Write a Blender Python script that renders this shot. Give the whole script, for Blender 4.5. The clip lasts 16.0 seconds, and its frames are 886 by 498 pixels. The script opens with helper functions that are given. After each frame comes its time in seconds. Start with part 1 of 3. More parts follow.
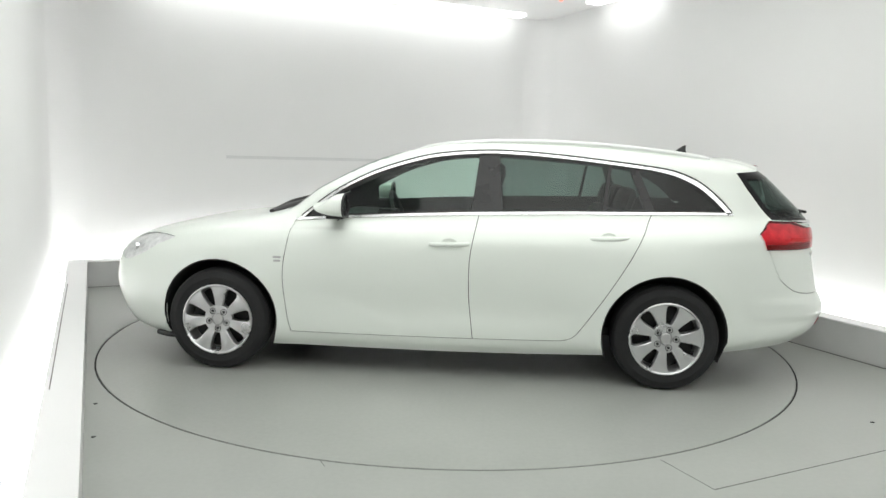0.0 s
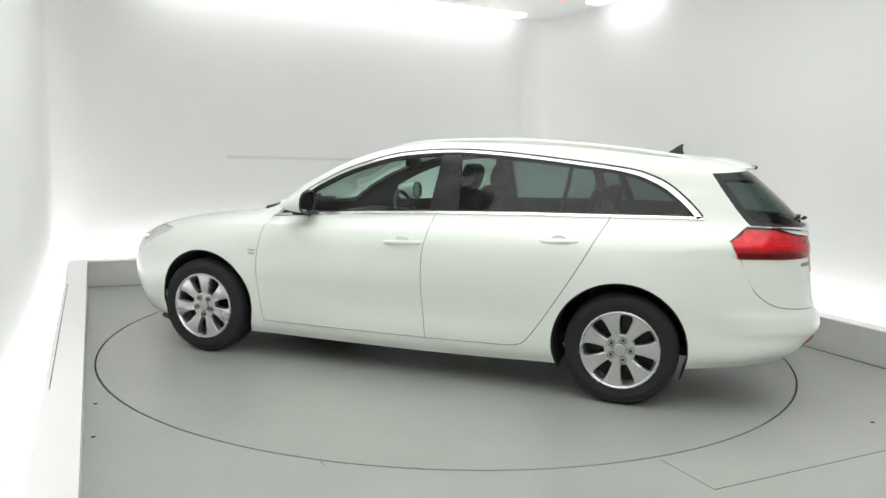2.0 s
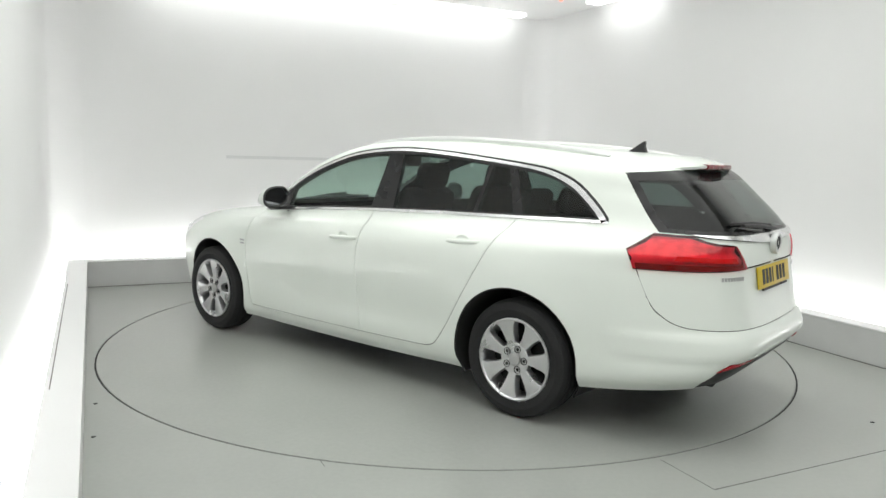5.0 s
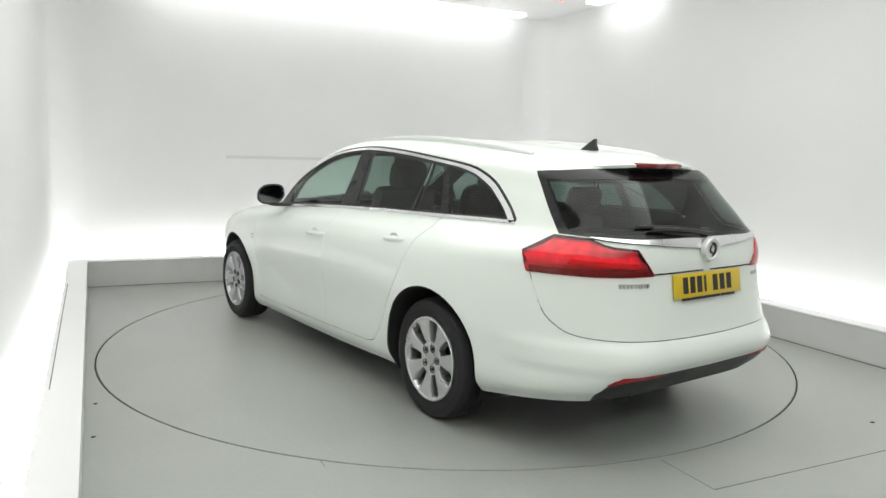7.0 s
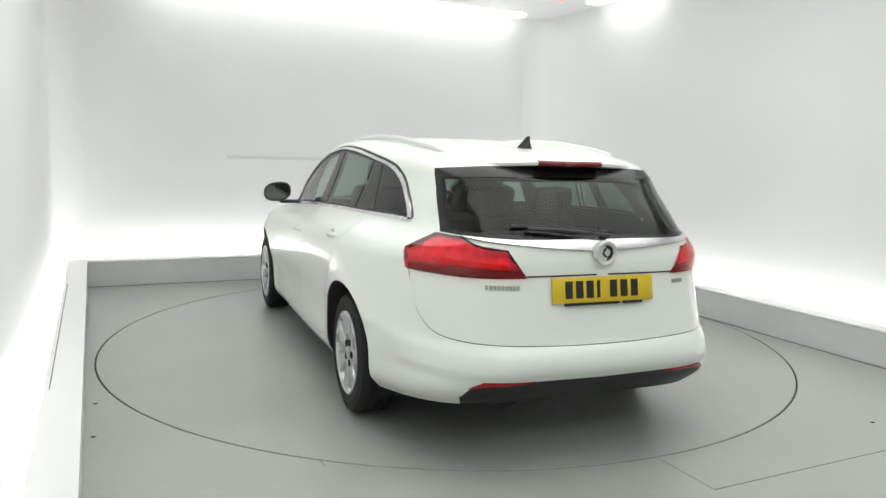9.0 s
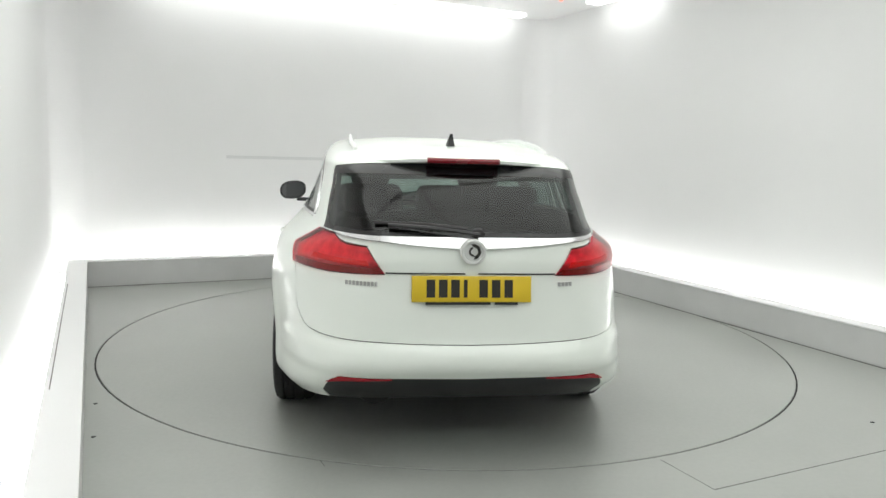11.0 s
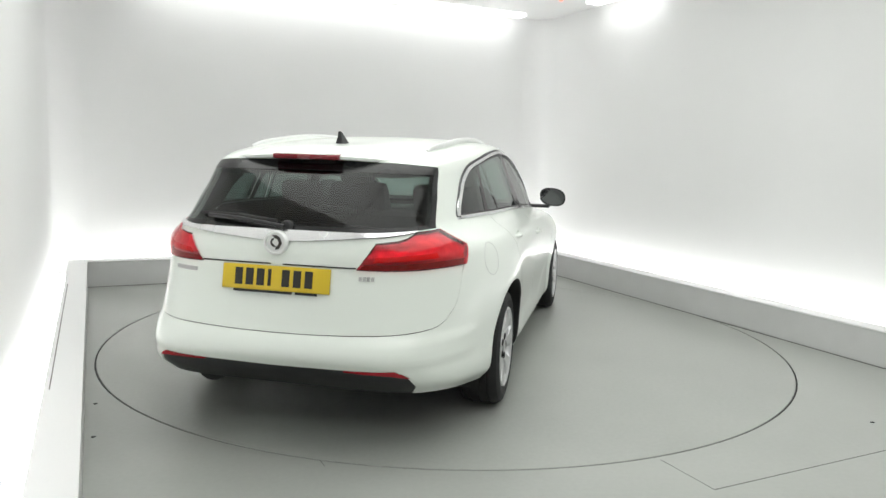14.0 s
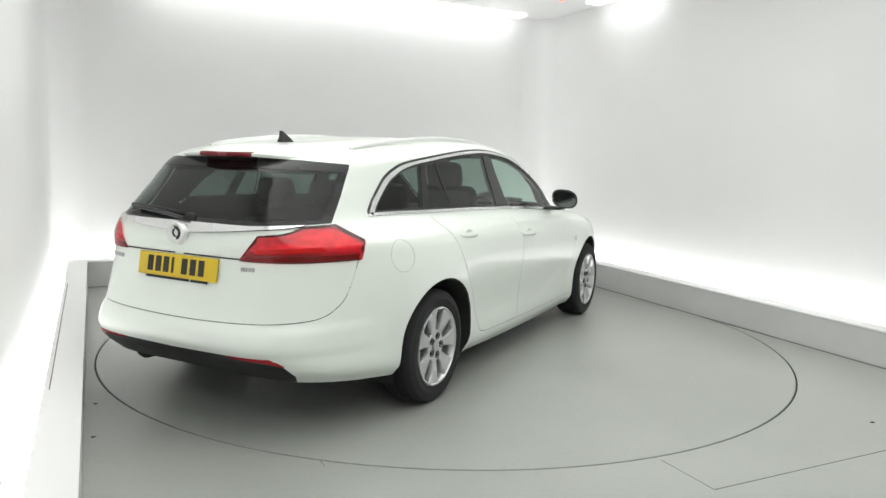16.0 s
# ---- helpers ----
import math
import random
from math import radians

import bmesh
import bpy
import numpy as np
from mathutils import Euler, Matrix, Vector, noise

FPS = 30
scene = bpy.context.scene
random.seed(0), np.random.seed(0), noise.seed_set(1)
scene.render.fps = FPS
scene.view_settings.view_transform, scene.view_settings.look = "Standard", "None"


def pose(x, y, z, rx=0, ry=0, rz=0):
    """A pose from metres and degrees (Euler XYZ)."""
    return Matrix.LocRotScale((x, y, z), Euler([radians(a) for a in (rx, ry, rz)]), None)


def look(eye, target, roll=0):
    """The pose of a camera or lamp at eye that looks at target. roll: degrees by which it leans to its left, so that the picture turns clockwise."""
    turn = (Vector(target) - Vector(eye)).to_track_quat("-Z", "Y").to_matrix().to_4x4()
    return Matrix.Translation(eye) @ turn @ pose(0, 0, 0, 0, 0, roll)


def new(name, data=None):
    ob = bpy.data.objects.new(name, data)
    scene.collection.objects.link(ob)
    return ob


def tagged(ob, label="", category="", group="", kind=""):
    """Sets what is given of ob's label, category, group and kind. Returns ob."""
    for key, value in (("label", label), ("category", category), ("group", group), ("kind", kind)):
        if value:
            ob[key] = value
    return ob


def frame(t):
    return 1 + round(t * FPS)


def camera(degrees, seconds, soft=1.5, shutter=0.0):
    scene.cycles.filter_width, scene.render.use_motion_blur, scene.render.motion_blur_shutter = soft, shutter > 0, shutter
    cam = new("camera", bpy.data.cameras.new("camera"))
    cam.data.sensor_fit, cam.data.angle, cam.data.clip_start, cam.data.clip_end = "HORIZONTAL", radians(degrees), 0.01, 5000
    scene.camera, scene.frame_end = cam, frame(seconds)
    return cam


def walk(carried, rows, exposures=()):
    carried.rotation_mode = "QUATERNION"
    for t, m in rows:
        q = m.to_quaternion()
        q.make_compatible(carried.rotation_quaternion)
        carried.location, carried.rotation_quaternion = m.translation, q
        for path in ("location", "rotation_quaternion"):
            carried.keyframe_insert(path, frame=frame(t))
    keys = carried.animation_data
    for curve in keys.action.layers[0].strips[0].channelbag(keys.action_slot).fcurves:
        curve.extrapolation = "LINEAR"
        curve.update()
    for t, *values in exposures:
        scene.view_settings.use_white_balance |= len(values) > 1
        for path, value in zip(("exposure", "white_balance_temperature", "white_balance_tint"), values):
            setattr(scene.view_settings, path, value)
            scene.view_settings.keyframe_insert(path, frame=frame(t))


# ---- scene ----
cam = camera(62.3, 16.0, soft=1.5)
EYE = (0.0, -5.505, 1.379)
VIEW = look(EYE, (-0.0407, -0.0522, 0.6647), 1.61)
walk(cam, [(0.0, VIEW), (16.0, VIEW)])

# ---- light ----
world = bpy.data.worlds.new("world")
scene.world = world
world.use_nodes = True
world.node_tree.nodes["Background"].inputs[0].default_value = (0.9, 0.95, 1.0, 1)
world.node_tree.nodes["Background"].inputs[1].default_value = 0.3
scene.view_settings.exposure = 0.20


# ---- materials ----
def material(name, base, rough=0.5, metal=0.0, spread=0.05, scale=6.0, fine=120.0, bump=0.0, coat=0.0, rough_spread=0.05):
    """A procedural surface: colour and gloss vary at two scales, with fine relief."""
    m = bpy.data.materials.new(name)
    m.use_nodes = True
    nt = m.node_tree
    bsdf = nt.nodes["Principled BSDF"]
    tc = nt.nodes.new("ShaderNodeTexCoord")
    big, small = nt.nodes.new("ShaderNodeTexNoise"), nt.nodes.new("ShaderNodeTexNoise")
    big.inputs["Scale"].default_value, big.inputs["Detail"].default_value = scale, 4
    small.inputs["Scale"].default_value, small.inputs["Detail"].default_value = fine, 3
    nt.links.new(tc.outputs["Object"], big.inputs["Vector"])
    nt.links.new(tc.outputs["Object"], small.inputs["Vector"])
    mix = nt.nodes.new("ShaderNodeMath")
    mix.operation = "MULTIPLY_ADD"
    nt.links.new(small.outputs["Fac"], mix.inputs[0])
    mix.inputs[1].default_value = 0.35
    nt.links.new(big.outputs["Fac"], mix.inputs[2])
    ramp = nt.nodes.new("ShaderNodeMapRange")
    nt.links.new(mix.outputs[0], ramp.inputs["Value"])
    ramp.inputs["From Min"].default_value, ramp.inputs["From Max"].default_value = 0.35, 1.0
    ramp.inputs["To Min"].default_value, ramp.inputs["To Max"].default_value = 1 - spread, 1 + spread
    col = nt.nodes.new("ShaderNodeVectorMath")
    col.operation = "SCALE"
    col.inputs[0].default_value = base
    nt.links.new(ramp.outputs["Result"], col.inputs["Scale"])
    nt.links.new(col.outputs["Vector"], bsdf.inputs["Base Color"])
    rr = nt.nodes.new("ShaderNodeMapRange")
    nt.links.new(big.outputs["Fac"], rr.inputs["Value"])
    rr.inputs["From Min"].default_value, rr.inputs["From Max"].default_value = 0.3, 0.7
    rr.inputs["To Min"].default_value, rr.inputs["To Max"].default_value = max(0.02, rough - rough_spread), min(1, rough + rough_spread)
    nt.links.new(rr.outputs["Result"], bsdf.inputs["Roughness"])
    bsdf.inputs["Metallic"].default_value = metal
    bsdf.inputs["Coat Weight"].default_value = coat
    bsdf.inputs["Coat Roughness"].default_value = 0.03
    if bump:
        bn = nt.nodes.new("ShaderNodeBump")
        bn.inputs["Strength"].default_value, bn.inputs["Distance"].default_value = bump, 0.002
        nt.links.new(small.outputs["Fac"], bn.inputs["Height"])
        nt.links.new(bn.outputs["Normal"], bsdf.inputs["Normal"])
    return m


def glow(name, colour, strength):
    m = bpy.data.materials.new(name)
    m.use_nodes = True
    b = m.node_tree.nodes["Principled BSDF"]
    b.inputs["Base Color"].default_value = (*colour, 1)
    b.inputs["Emission Color"].default_value = (*colour, 1)
    b.inputs["Emission Strength"].default_value = strength
    return m


def glazing(name, tint, base=0.04, rough=0.03):
    """Thin tinted pane: clear through, with Fresnel gloss."""
    m = bpy.data.materials.new(name)
    m.use_nodes = True
    nt = m.node_tree
    nt.nodes.remove(nt.nodes["Principled BSDF"])
    out = nt.nodes["Material Output"]
    clear, gloss, mix, facing, power, fr = (nt.nodes.new("ShaderNode" + k) for k in ("BsdfTransparent", "BsdfGlossy", "MixShader", "LayerWeight", "Math", "Math"))
    clear.inputs["Color"].default_value = (*tint, 1)
    gloss.inputs["Roughness"].default_value = rough
    facing.inputs["Blend"].default_value = 0.5
    power.operation, power.inputs[1].default_value = "POWER", 4.0
    fr.operation, fr.inputs[1].default_value, fr.inputs[2].default_value = "MULTIPLY_ADD", 0.9, base
    nt.links.new(facing.outputs["Facing"], power.inputs[0])
    nt.links.new(power.outputs[0], fr.inputs[0])
    nt.links.new(fr.outputs[0], mix.inputs[0])
    nt.links.new(clear.outputs[0], mix.inputs[1])
    nt.links.new(gloss.outputs[0], mix.inputs[2])
    nt.links.new(mix.outputs[0], out.inputs["Surface"])
    return m


WALL = material("white_wall_paint", (0.825, 0.822, 0.82), 0.6, spread=0.03, scale=0.6, bump=0.05)
KERB = material("grey_kerb_paint", (0.60, 0.60, 0.595), 0.5, spread=0.06, scale=3, bump=0.1)
FLOOR = material("grey_floor_paint", (0.372, 0.386, 0.362), 0.335, spread=0.11, scale=1.1, fine=40, rough_spread=0.04)
DISC = material("grey_turntable_paint", (0.366, 0.380, 0.356), 0.33, spread=0.14, scale=0.9, fine=40, rough_spread=0.04)
STRIP = glow("white_light_strip", (0.985, 1.0, 0.985), 10.0)
STRIP_SOFT = glow("soft_white_light_strip", (0.985, 1.0, 0.985), 7.0)
STRIP_TOP = glow("white_ceiling_strip", (0.985, 1.0, 0.985), 3.6)
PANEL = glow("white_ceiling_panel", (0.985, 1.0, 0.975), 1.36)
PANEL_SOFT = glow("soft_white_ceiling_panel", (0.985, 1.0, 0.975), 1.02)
PALE = material("pale_grey_rail_paint", (0.70, 0.70, 0.70), 0.6, spread=0.03)
JOINT = material("grey_joint", (0.14, 0.14, 0.13), 0.7, spread=0.4, scale=9)
RED_GLOW = glow("red_indicator", (1.0, 0.12, 0.08), 4.0)
BAY = material("grey_wall_paint", (0.52, 0.52, 0.515), 0.7, spread=0.05, scale=0.8, bump=0.05)
PAINT = material("white_car_paint", (0.85, 0.895, 0.84), 0.30, spread=0.01, scale=2, coat=0.6, rough_spread=0.0)
GAP = material("black_seam", (0.02, 0.02, 0.02), 0.8)
SEAM_PALE = material("grey_seam", (0.52, 0.53, 0.52), 0.6)
RUBBER = material("tyre_rubber", (0.015, 0.015, 0.016), 0.8, spread=0.25, bump=0.3)
ALLOY = material("silver_alloy", (0.66, 0.66, 0.67), 0.30, metal=0.85, spread=0.04)
BLACK = material("black_plastic", (0.015, 0.015, 0.016), 0.45, spread=0.15, bump=0.1)
GLOSS_BLACK = material("gloss_black_trim", (0.006, 0.006, 0.007), 0.25, spread=0.1)
LINING = material("grey_lining", (0.03, 0.03, 0.031), 0.9, spread=0.15)
SEAT = material("dark_grey_seat_cloth", (0.018, 0.018, 0.020), 0.95, spread=0.25, fine=300)
CHROME = material("satin_chrome", (0.86, 0.86, 0.87), 0.24, metal=0.9, spread=0.02)
SILVER = material("silver_trim", (0.78, 0.79, 0.78), 0.35, metal=0.3, spread=0.02)
RED = material("crimson_lamp_lens", (0.40, 0.007, 0.018), 0.2, spread=0.12, coat=0.0)
RED_LIT = material("light_red_reflector", (0.80, 0.10, 0.09), 0.25, spread=0.15, coat=0.0)
RED_DARK = material("dark_red_lens", (0.20, 0.006, 0.014), 0.28, spread=0.05, coat=0.2)
YELLOW = material("yellow_plate", (0.70, 0.50, 0.025), 0.35, spread=0.04)
INK = material("black_print", (0.02, 0.018, 0.015), 0.5)
STEEL = material("grey_lettering", (0.50, 0.50, 0.50), 0.35, metal=0.5)
BRAKE = material("steel_brake_disc", (0.05, 0.05, 0.05), 0.5, metal=0.6, spread=0.1)
CLEAR = glazing("green_tinted_glass", (0.66, 0.79, 0.73))
TINT = glazing("privacy_tinted_glass", (0.31, 0.40, 0.37))
TAIL_TINT = glazing("dark_tinted_tail_glass", (0.25, 0.32, 0.30))
LENS = glazing("clear_headlamp_lens", (0.93, 0.95, 0.95))
LAMP_GLASS = glazing("clear_red_lens", (0.92, 0.075, 0.14), 0.07, 0.14)
BOWL = material("silver_reflector", (0.86, 0.84, 0.84), 0.35, metal=0.25, spread=0.25, scale=25)
MIRROR = material("dark_mirror_glass", (0.16, 0.165, 0.17), 0.03, metal=1.0, spread=0.0, rough_spread=0.01)
DARK = material("dark_underside", (0.02, 0.02, 0.02), 0.85, spread=0.2)


# ---- building helpers ----
def part(name, bm, mat, parent=None, label="", smooth=True, sharp=35):
    """One mesh object from a bmesh, under its thing or part."""
    me = bpy.data.meshes.new(name)
    bm.normal_update()
    bm.to_mesh(me)
    bm.free()
    for m in (mat if isinstance(mat, (list, tuple)) else (mat,)):
        me.materials.append(m)
    if smooth:
        me.polygons.foreach_set("use_smooth", [True] * len(me.polygons))
        me.set_sharp_from_angle(angle=radians(sharp))
    ob = new(name, me)
    if parent:
        ob.parent = parent
    if label:
        ob["label"] = label
    return ob


def add_box(bm, lo, hi, m=None):
    vs = [bm.verts.new((x, y, z)) for z in (lo[2], hi[2]) for y in (lo[1], hi[1]) for x in (lo[0], hi[0])]
    for f in ((0, 2, 3, 1), (4, 5, 7, 6), (0, 1, 5, 4), (1, 3, 7, 5), (3, 2, 6, 7), (2, 0, 4, 6)):
        bm.faces.new([vs[i] for i in f])
    if m is not None:
        bmesh.ops.transform(bm, matrix=m, verts=vs)
    return vs


def box(lo, hi, bevel=0.0, m=None):
    bm = bmesh.new()
    add_box(bm, lo, hi)
    if bevel:
        bmesh.ops.bevel(bm, geom=bm.edges[:], offset=bevel, segments=2, affect="EDGES", profile=0.5)
    if m is not None:
        bmesh.ops.transform(bm, matrix=m, verts=bm.verts[:])
    return bm


def add_lathe(bm, profile, segs, m=None, close=True):
    """Turn (radius, height) pairs round the local z axis."""
    rings = []
    for r, h in profile:
        rings.append([bm.verts.new((r * math.cos(a), r * math.sin(a), h)) for a in (2 * math.pi * i / segs for i in range(segs))])
    for a, b in zip(rings, rings[1:]):
        for i in range(segs):
            j = (i + 1) % segs
            bm.faces.new((a[i], a[j], b[j], b[i]))
    if close:
        bm.faces.new(rings[0][::-1])
        bm.faces.new(rings[-1])
    vs = [v for r in rings for v in r]
    if m is not None:
        bmesh.ops.transform(bm, matrix=m, verts=vs)
    return vs


def add_tube(bm, path, r, segs=8, flat=1.0, caps=True):
    """A round bar along a polyline."""
    pts = [Vector(p) for p in path]
    rings = []
    for i, p in enumerate(pts):
        d = (pts[min(i + 1, len(pts) - 1)] - pts[max(i - 1, 0)]).normalized()
        side = d.cross(Vector((0, 0, 1)))
        side = side.normalized() if side.length > 1e-4 else Vector((1, 0, 0))
        up = side.cross(d)
        rings.append([bm.verts.new(p + side * r * math.cos(a) + up * r * flat * math.sin(a)) for a in (2 * math.pi * k / segs for k in range(segs))])
    for a, b in zip(rings, rings[1:]):
        for k in range(segs):
            j = (k + 1) % segs
            bm.faces.new((a[k], a[j], b[j], b[k]))
    if caps:
        bm.faces.new(rings[0][::-1])
        bm.faces.new(rings[-1])


# ---- the room: a square booth turned 26 degrees round the turntable ----
ROOM = pose(0, 0, 0, 0, 0, 26)
HALF, LEFT, BACK, FRONT, RISE = 2.44, 2.492, 2.79, -2.80, 0.243
WALL_U, WALL_V, CEIL = 2.78, 3.13, 3.06
SPLIT = -3.4
TABLE_R = 2.443


def setting(name, bm, mat, label, category, smooth=False):
    bmesh.ops.transform(bm, matrix=ROOM, verts=bm.verts[:])
    return tagged(part(name, bm, mat, smooth=smooth), label, category, kind="structure")


def build_room():
    # floor round the disc, with a round opening
    bm = bmesh.new()
    n = 128
    inner, outer = [], []
    lo_u, hi_u, lo_v, hi_v = -WALL_U, WALL_U, -7.5, WALL_V
    for i in range(n):
        a = 2 * math.pi * i / n
        ca, sa = math.cos(a), math.sin(a)
        k = min((hi_u if ca > 0 else lo_u) / ca if abs(ca) > 1e-6 else 1e9, (hi_v if sa > 0 else lo_v) / sa if abs(sa) > 1e-6 else 1e9)
        inner.append(bm.verts.new(((TABLE_R + 0.002) * ca, (TABLE_R + 0.002) * sa, 0)))
        outer.append(bm.verts.new((k * ca, k * sa, 0)))
    for i in range(n):
        j = (i + 1) % n
        bm.faces.new((inner[i], outer[i], outer[j], inner[j]))
    low = [bm.verts.new((v.co.x, v.co.y, -0.08)) for v in inner]
    for i in range(n):
        j = (i + 1) % n
        bm.faces.new((inner[j], low[j], low[i], inner[i]))
    bm.faces.new(low)
    setting("floor", bm, FLOOR, "smooth light grey painted studio floor", "floor")
    # kerbs
    k = 0.16
    setting("kerb_back", box((-LEFT - k, BACK, 0), (HALF + k, BACK + k, RISE), 0.006), KERB, "low grey painted kerb hiding a light trough", "kerb")
    setting("kerb_left", box((-LEFT - k, FRONT, 0), (-LEFT, BACK - 0.001, RISE), 0.006), KERB, "low grey painted kerb hiding a light trough", "kerb")
    setting("kerb_right", box((HALF, FRONT, 0), (HALF + k, BACK - 0.001, RISE), 0.006), KERB, "low grey painted kerb hiding a light trough", "kerb")
    cap = "white capping along the top of the kerb"
    z0, z1 = RISE + 0.0005, RISE + 0.010
    setting("kerb_cap_back", box((-LEFT - k, BACK - 0.004, z0), (HALF + k, BACK + k, z1), 0.002), WALL, cap, "kerb")
    setting("kerb_cap_left", box((-LEFT - k, FRONT, z0), (-LEFT + 0.004, BACK - 0.005, z1), 0.002), WALL, cap, "kerb")
    setting("kerb_cap_right", box((HALF - 0.004, FRONT, z0), (HALF + k, BACK - 0.005, z1), 0.002), WALL, cap, "kerb")
    # walls and ceiling
    t = 0.12
    lab = "plain white painted studio wall"
    setting("wall_back", box((-WALL_U - t, WALL_V, 0), (WALL_U + t, WALL_V + t, CEIL)), WALL, lab, "wall")
    setting("wall_left", box((-WALL_U - t, SPLIT, 0), (-WALL_U, WALL_V, CEIL)), WALL, lab, "wall")
    setting("wall_right", box((WALL_U, SPLIT, 0), (WALL_U + t, WALL_V, CEIL)), WALL, lab, "wall")
    lab = "plain grey wall of the entrance bay"
    setting("wall_entrance_left", box((-WALL_U - t, -7.5, 0), (-WALL_U, SPLIT, CEIL)), BAY, lab, "wall")
    setting("wall_entrance_right", box((WALL_U, -7.5, 0), (WALL_U + t, SPLIT, CEIL)), BAY, lab, "wall")
    setting("wall_front", box((-WALL_U - t, -7.62, 0), (WALL_U + t, -7.5, CEIL)), BAY, lab, "wall")
    setting("ceiling", box((-WALL_U - t, -7.62, CEIL), (WALL_U + t, WALL_V + t, CEIL + 0.1)), WALL, "plain white painted studio ceiling", "ceiling")
    setting("trim", box((-1.13, WALL_V - 0.005, 1.258), (0.95, WALL_V, 1.290), 0.002), PALE, "thin pale grey rail along the wall", "trim")
    for name, sgn in (("wall_cove_right", 1), ("wall_cove_left", -1)):
        bm = bmesh.new()
        r, lines = 0.28, []
        for i in range(13):
            a = math.pi / 2 * i / 12
            u, v = sgn * (WALL_U - r + r * math.cos(a)), WALL_V - r + r * math.sin(a)
            lines.append([bm.verts.new((u, v, 0.001)), bm.verts.new((u, v, CEIL - 0.001))])
        for p, q in zip(lines, lines[1:]):
            bm.faces.new((p[0], p[1], q[1], q[0]) if sgn > 0 else (q[0], q[1], p[1], p[0]))
        ends = [bm.verts.new((sgn * (WALL_U - 0.001), WALL_V - 0.001, z)) for z in (0.001, CEIL - 0.001)]
        bm.faces.new([l[0] for l in lines] + [ends[0]])
        bm.faces.new([l[1] for l in lines][::-1] + [ends[1]])
        setting(name, bm, WALL, "rounded white inside corner of the studio wall", "wall", smooth=True)
    setting("kerb_seam", box((-2.628, -1.25, RISE + 0.002), (-2.623, 1.57, RISE + 0.0112)), JOINT, "thin dark seam on the kerb top", "seam")
    # floor joints outside the disc
    for name, lo, hi in (("floor_joint", (-1.536, -1.97, -0.002), (-1.533, -1.90, 0.001)), ("floor_joint", (-0.083, -2.80, -0.002), (-0.080, -2.47, 0.001)),
                         ("floor_joint", (-0.080, -2.8025, -0.002), (2.44, -2.7975, 0.001))):
        setting(name, box(lo, hi), JOINT, "thin dark joint between floor panels", "floor joint")
    setting("kerb_joint", box((HALF - 0.012, FRONT, -0.002), (HALF - 0.0005, BACK - 0.013, 0.003)), JOINT, "thin dirty joint along the kerb foot", "seam")
    setting("kerb_joint", box((-LEFT, BACK - 0.010, -0.002), (HALF - 0.013, BACK - 0.0005, 0.003)), JOINT, "thin dirty joint along the kerb foot", "seam")
    for u, v in ((-2.44, -0.76), (-2.45, -1.25), (1.35, -2.52), (1.62, -2.45)):
        bm = bmesh.new()
        add_lathe(bm, [(0.011, 0.0), (0.011, 0.002), (0.008, 0.003), (0.001, 0.003)], 12, pose(u, v, 0), close=False)
        bmesh.ops.transform(bm, matrix=ROOM, verts=bm.verts[:])
        tagged(part("floor_screw", bm, BRAKE), "small dark screw head in the grey floor", "screw", "floor screws")
    # light strips behind the kerbs and under the ceiling, panels over the disc
    e = 0.03
    for name, mat, lo, hi in (("light_strip", STRIP, (-HALF, BACK + k + e, 0.10), (HALF, WALL_V - e, 0.14)),
                              ("light_strip", STRIP, (-WALL_U + e, FRONT, 0.10), (-LEFT - k - e, BACK, 0.14)),
                              ("light_strip", STRIP_SOFT, (HALF + k + e, FRONT, 0.10), (WALL_U - e, BACK, 0.14)),
                              ("ceiling_light", STRIP_TOP, (-1.9, WALL_V - 0.30, CEIL - 0.03), (2.33, WALL_V - 0.12, CEIL)),
                              ("ceiling_light", STRIP_TOP, (WALL_U - 0.30, 0.95, CEIL - 0.03), (WALL_U - 0.12, 1.85, CEIL)),
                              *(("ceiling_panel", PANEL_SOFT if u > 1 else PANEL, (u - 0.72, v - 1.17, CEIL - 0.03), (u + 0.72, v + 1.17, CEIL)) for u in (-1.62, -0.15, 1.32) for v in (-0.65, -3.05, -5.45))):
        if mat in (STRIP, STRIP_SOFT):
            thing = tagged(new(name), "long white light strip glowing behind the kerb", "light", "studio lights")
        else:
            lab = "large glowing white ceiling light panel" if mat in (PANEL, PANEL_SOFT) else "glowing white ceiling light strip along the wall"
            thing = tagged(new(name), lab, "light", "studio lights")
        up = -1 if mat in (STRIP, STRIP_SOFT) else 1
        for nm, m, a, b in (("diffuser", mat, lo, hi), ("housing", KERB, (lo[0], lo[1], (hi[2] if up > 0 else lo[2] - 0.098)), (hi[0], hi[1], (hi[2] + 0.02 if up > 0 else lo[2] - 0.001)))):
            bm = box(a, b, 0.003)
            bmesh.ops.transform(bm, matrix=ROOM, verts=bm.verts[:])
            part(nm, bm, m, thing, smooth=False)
    # warning light in the far corner of the ceiling
    bm = bmesh.new()
    add_lathe(bm, [(0.05, 0.0), (0.05, -0.02), (0.035, -0.035), (0.001, -0.036)], 20, ROOM @ pose(2.12, 1.80, CEIL), close=False)
    det = tagged(part("warning_light", bm, WALL), "small white ceiling sensor with a red light", "sensor")
    bm = bmesh.new()
    add_lathe(bm, [(0.02, -0.03), (0.02, -0.045), (0.012, -0.052), (0.001, -0.053)], 16, ROOM @ pose(2.12, 1.80, CEIL), close=False)
    part("lens", bm, RED_GLOW, det, "glowing red lens")


build_room()

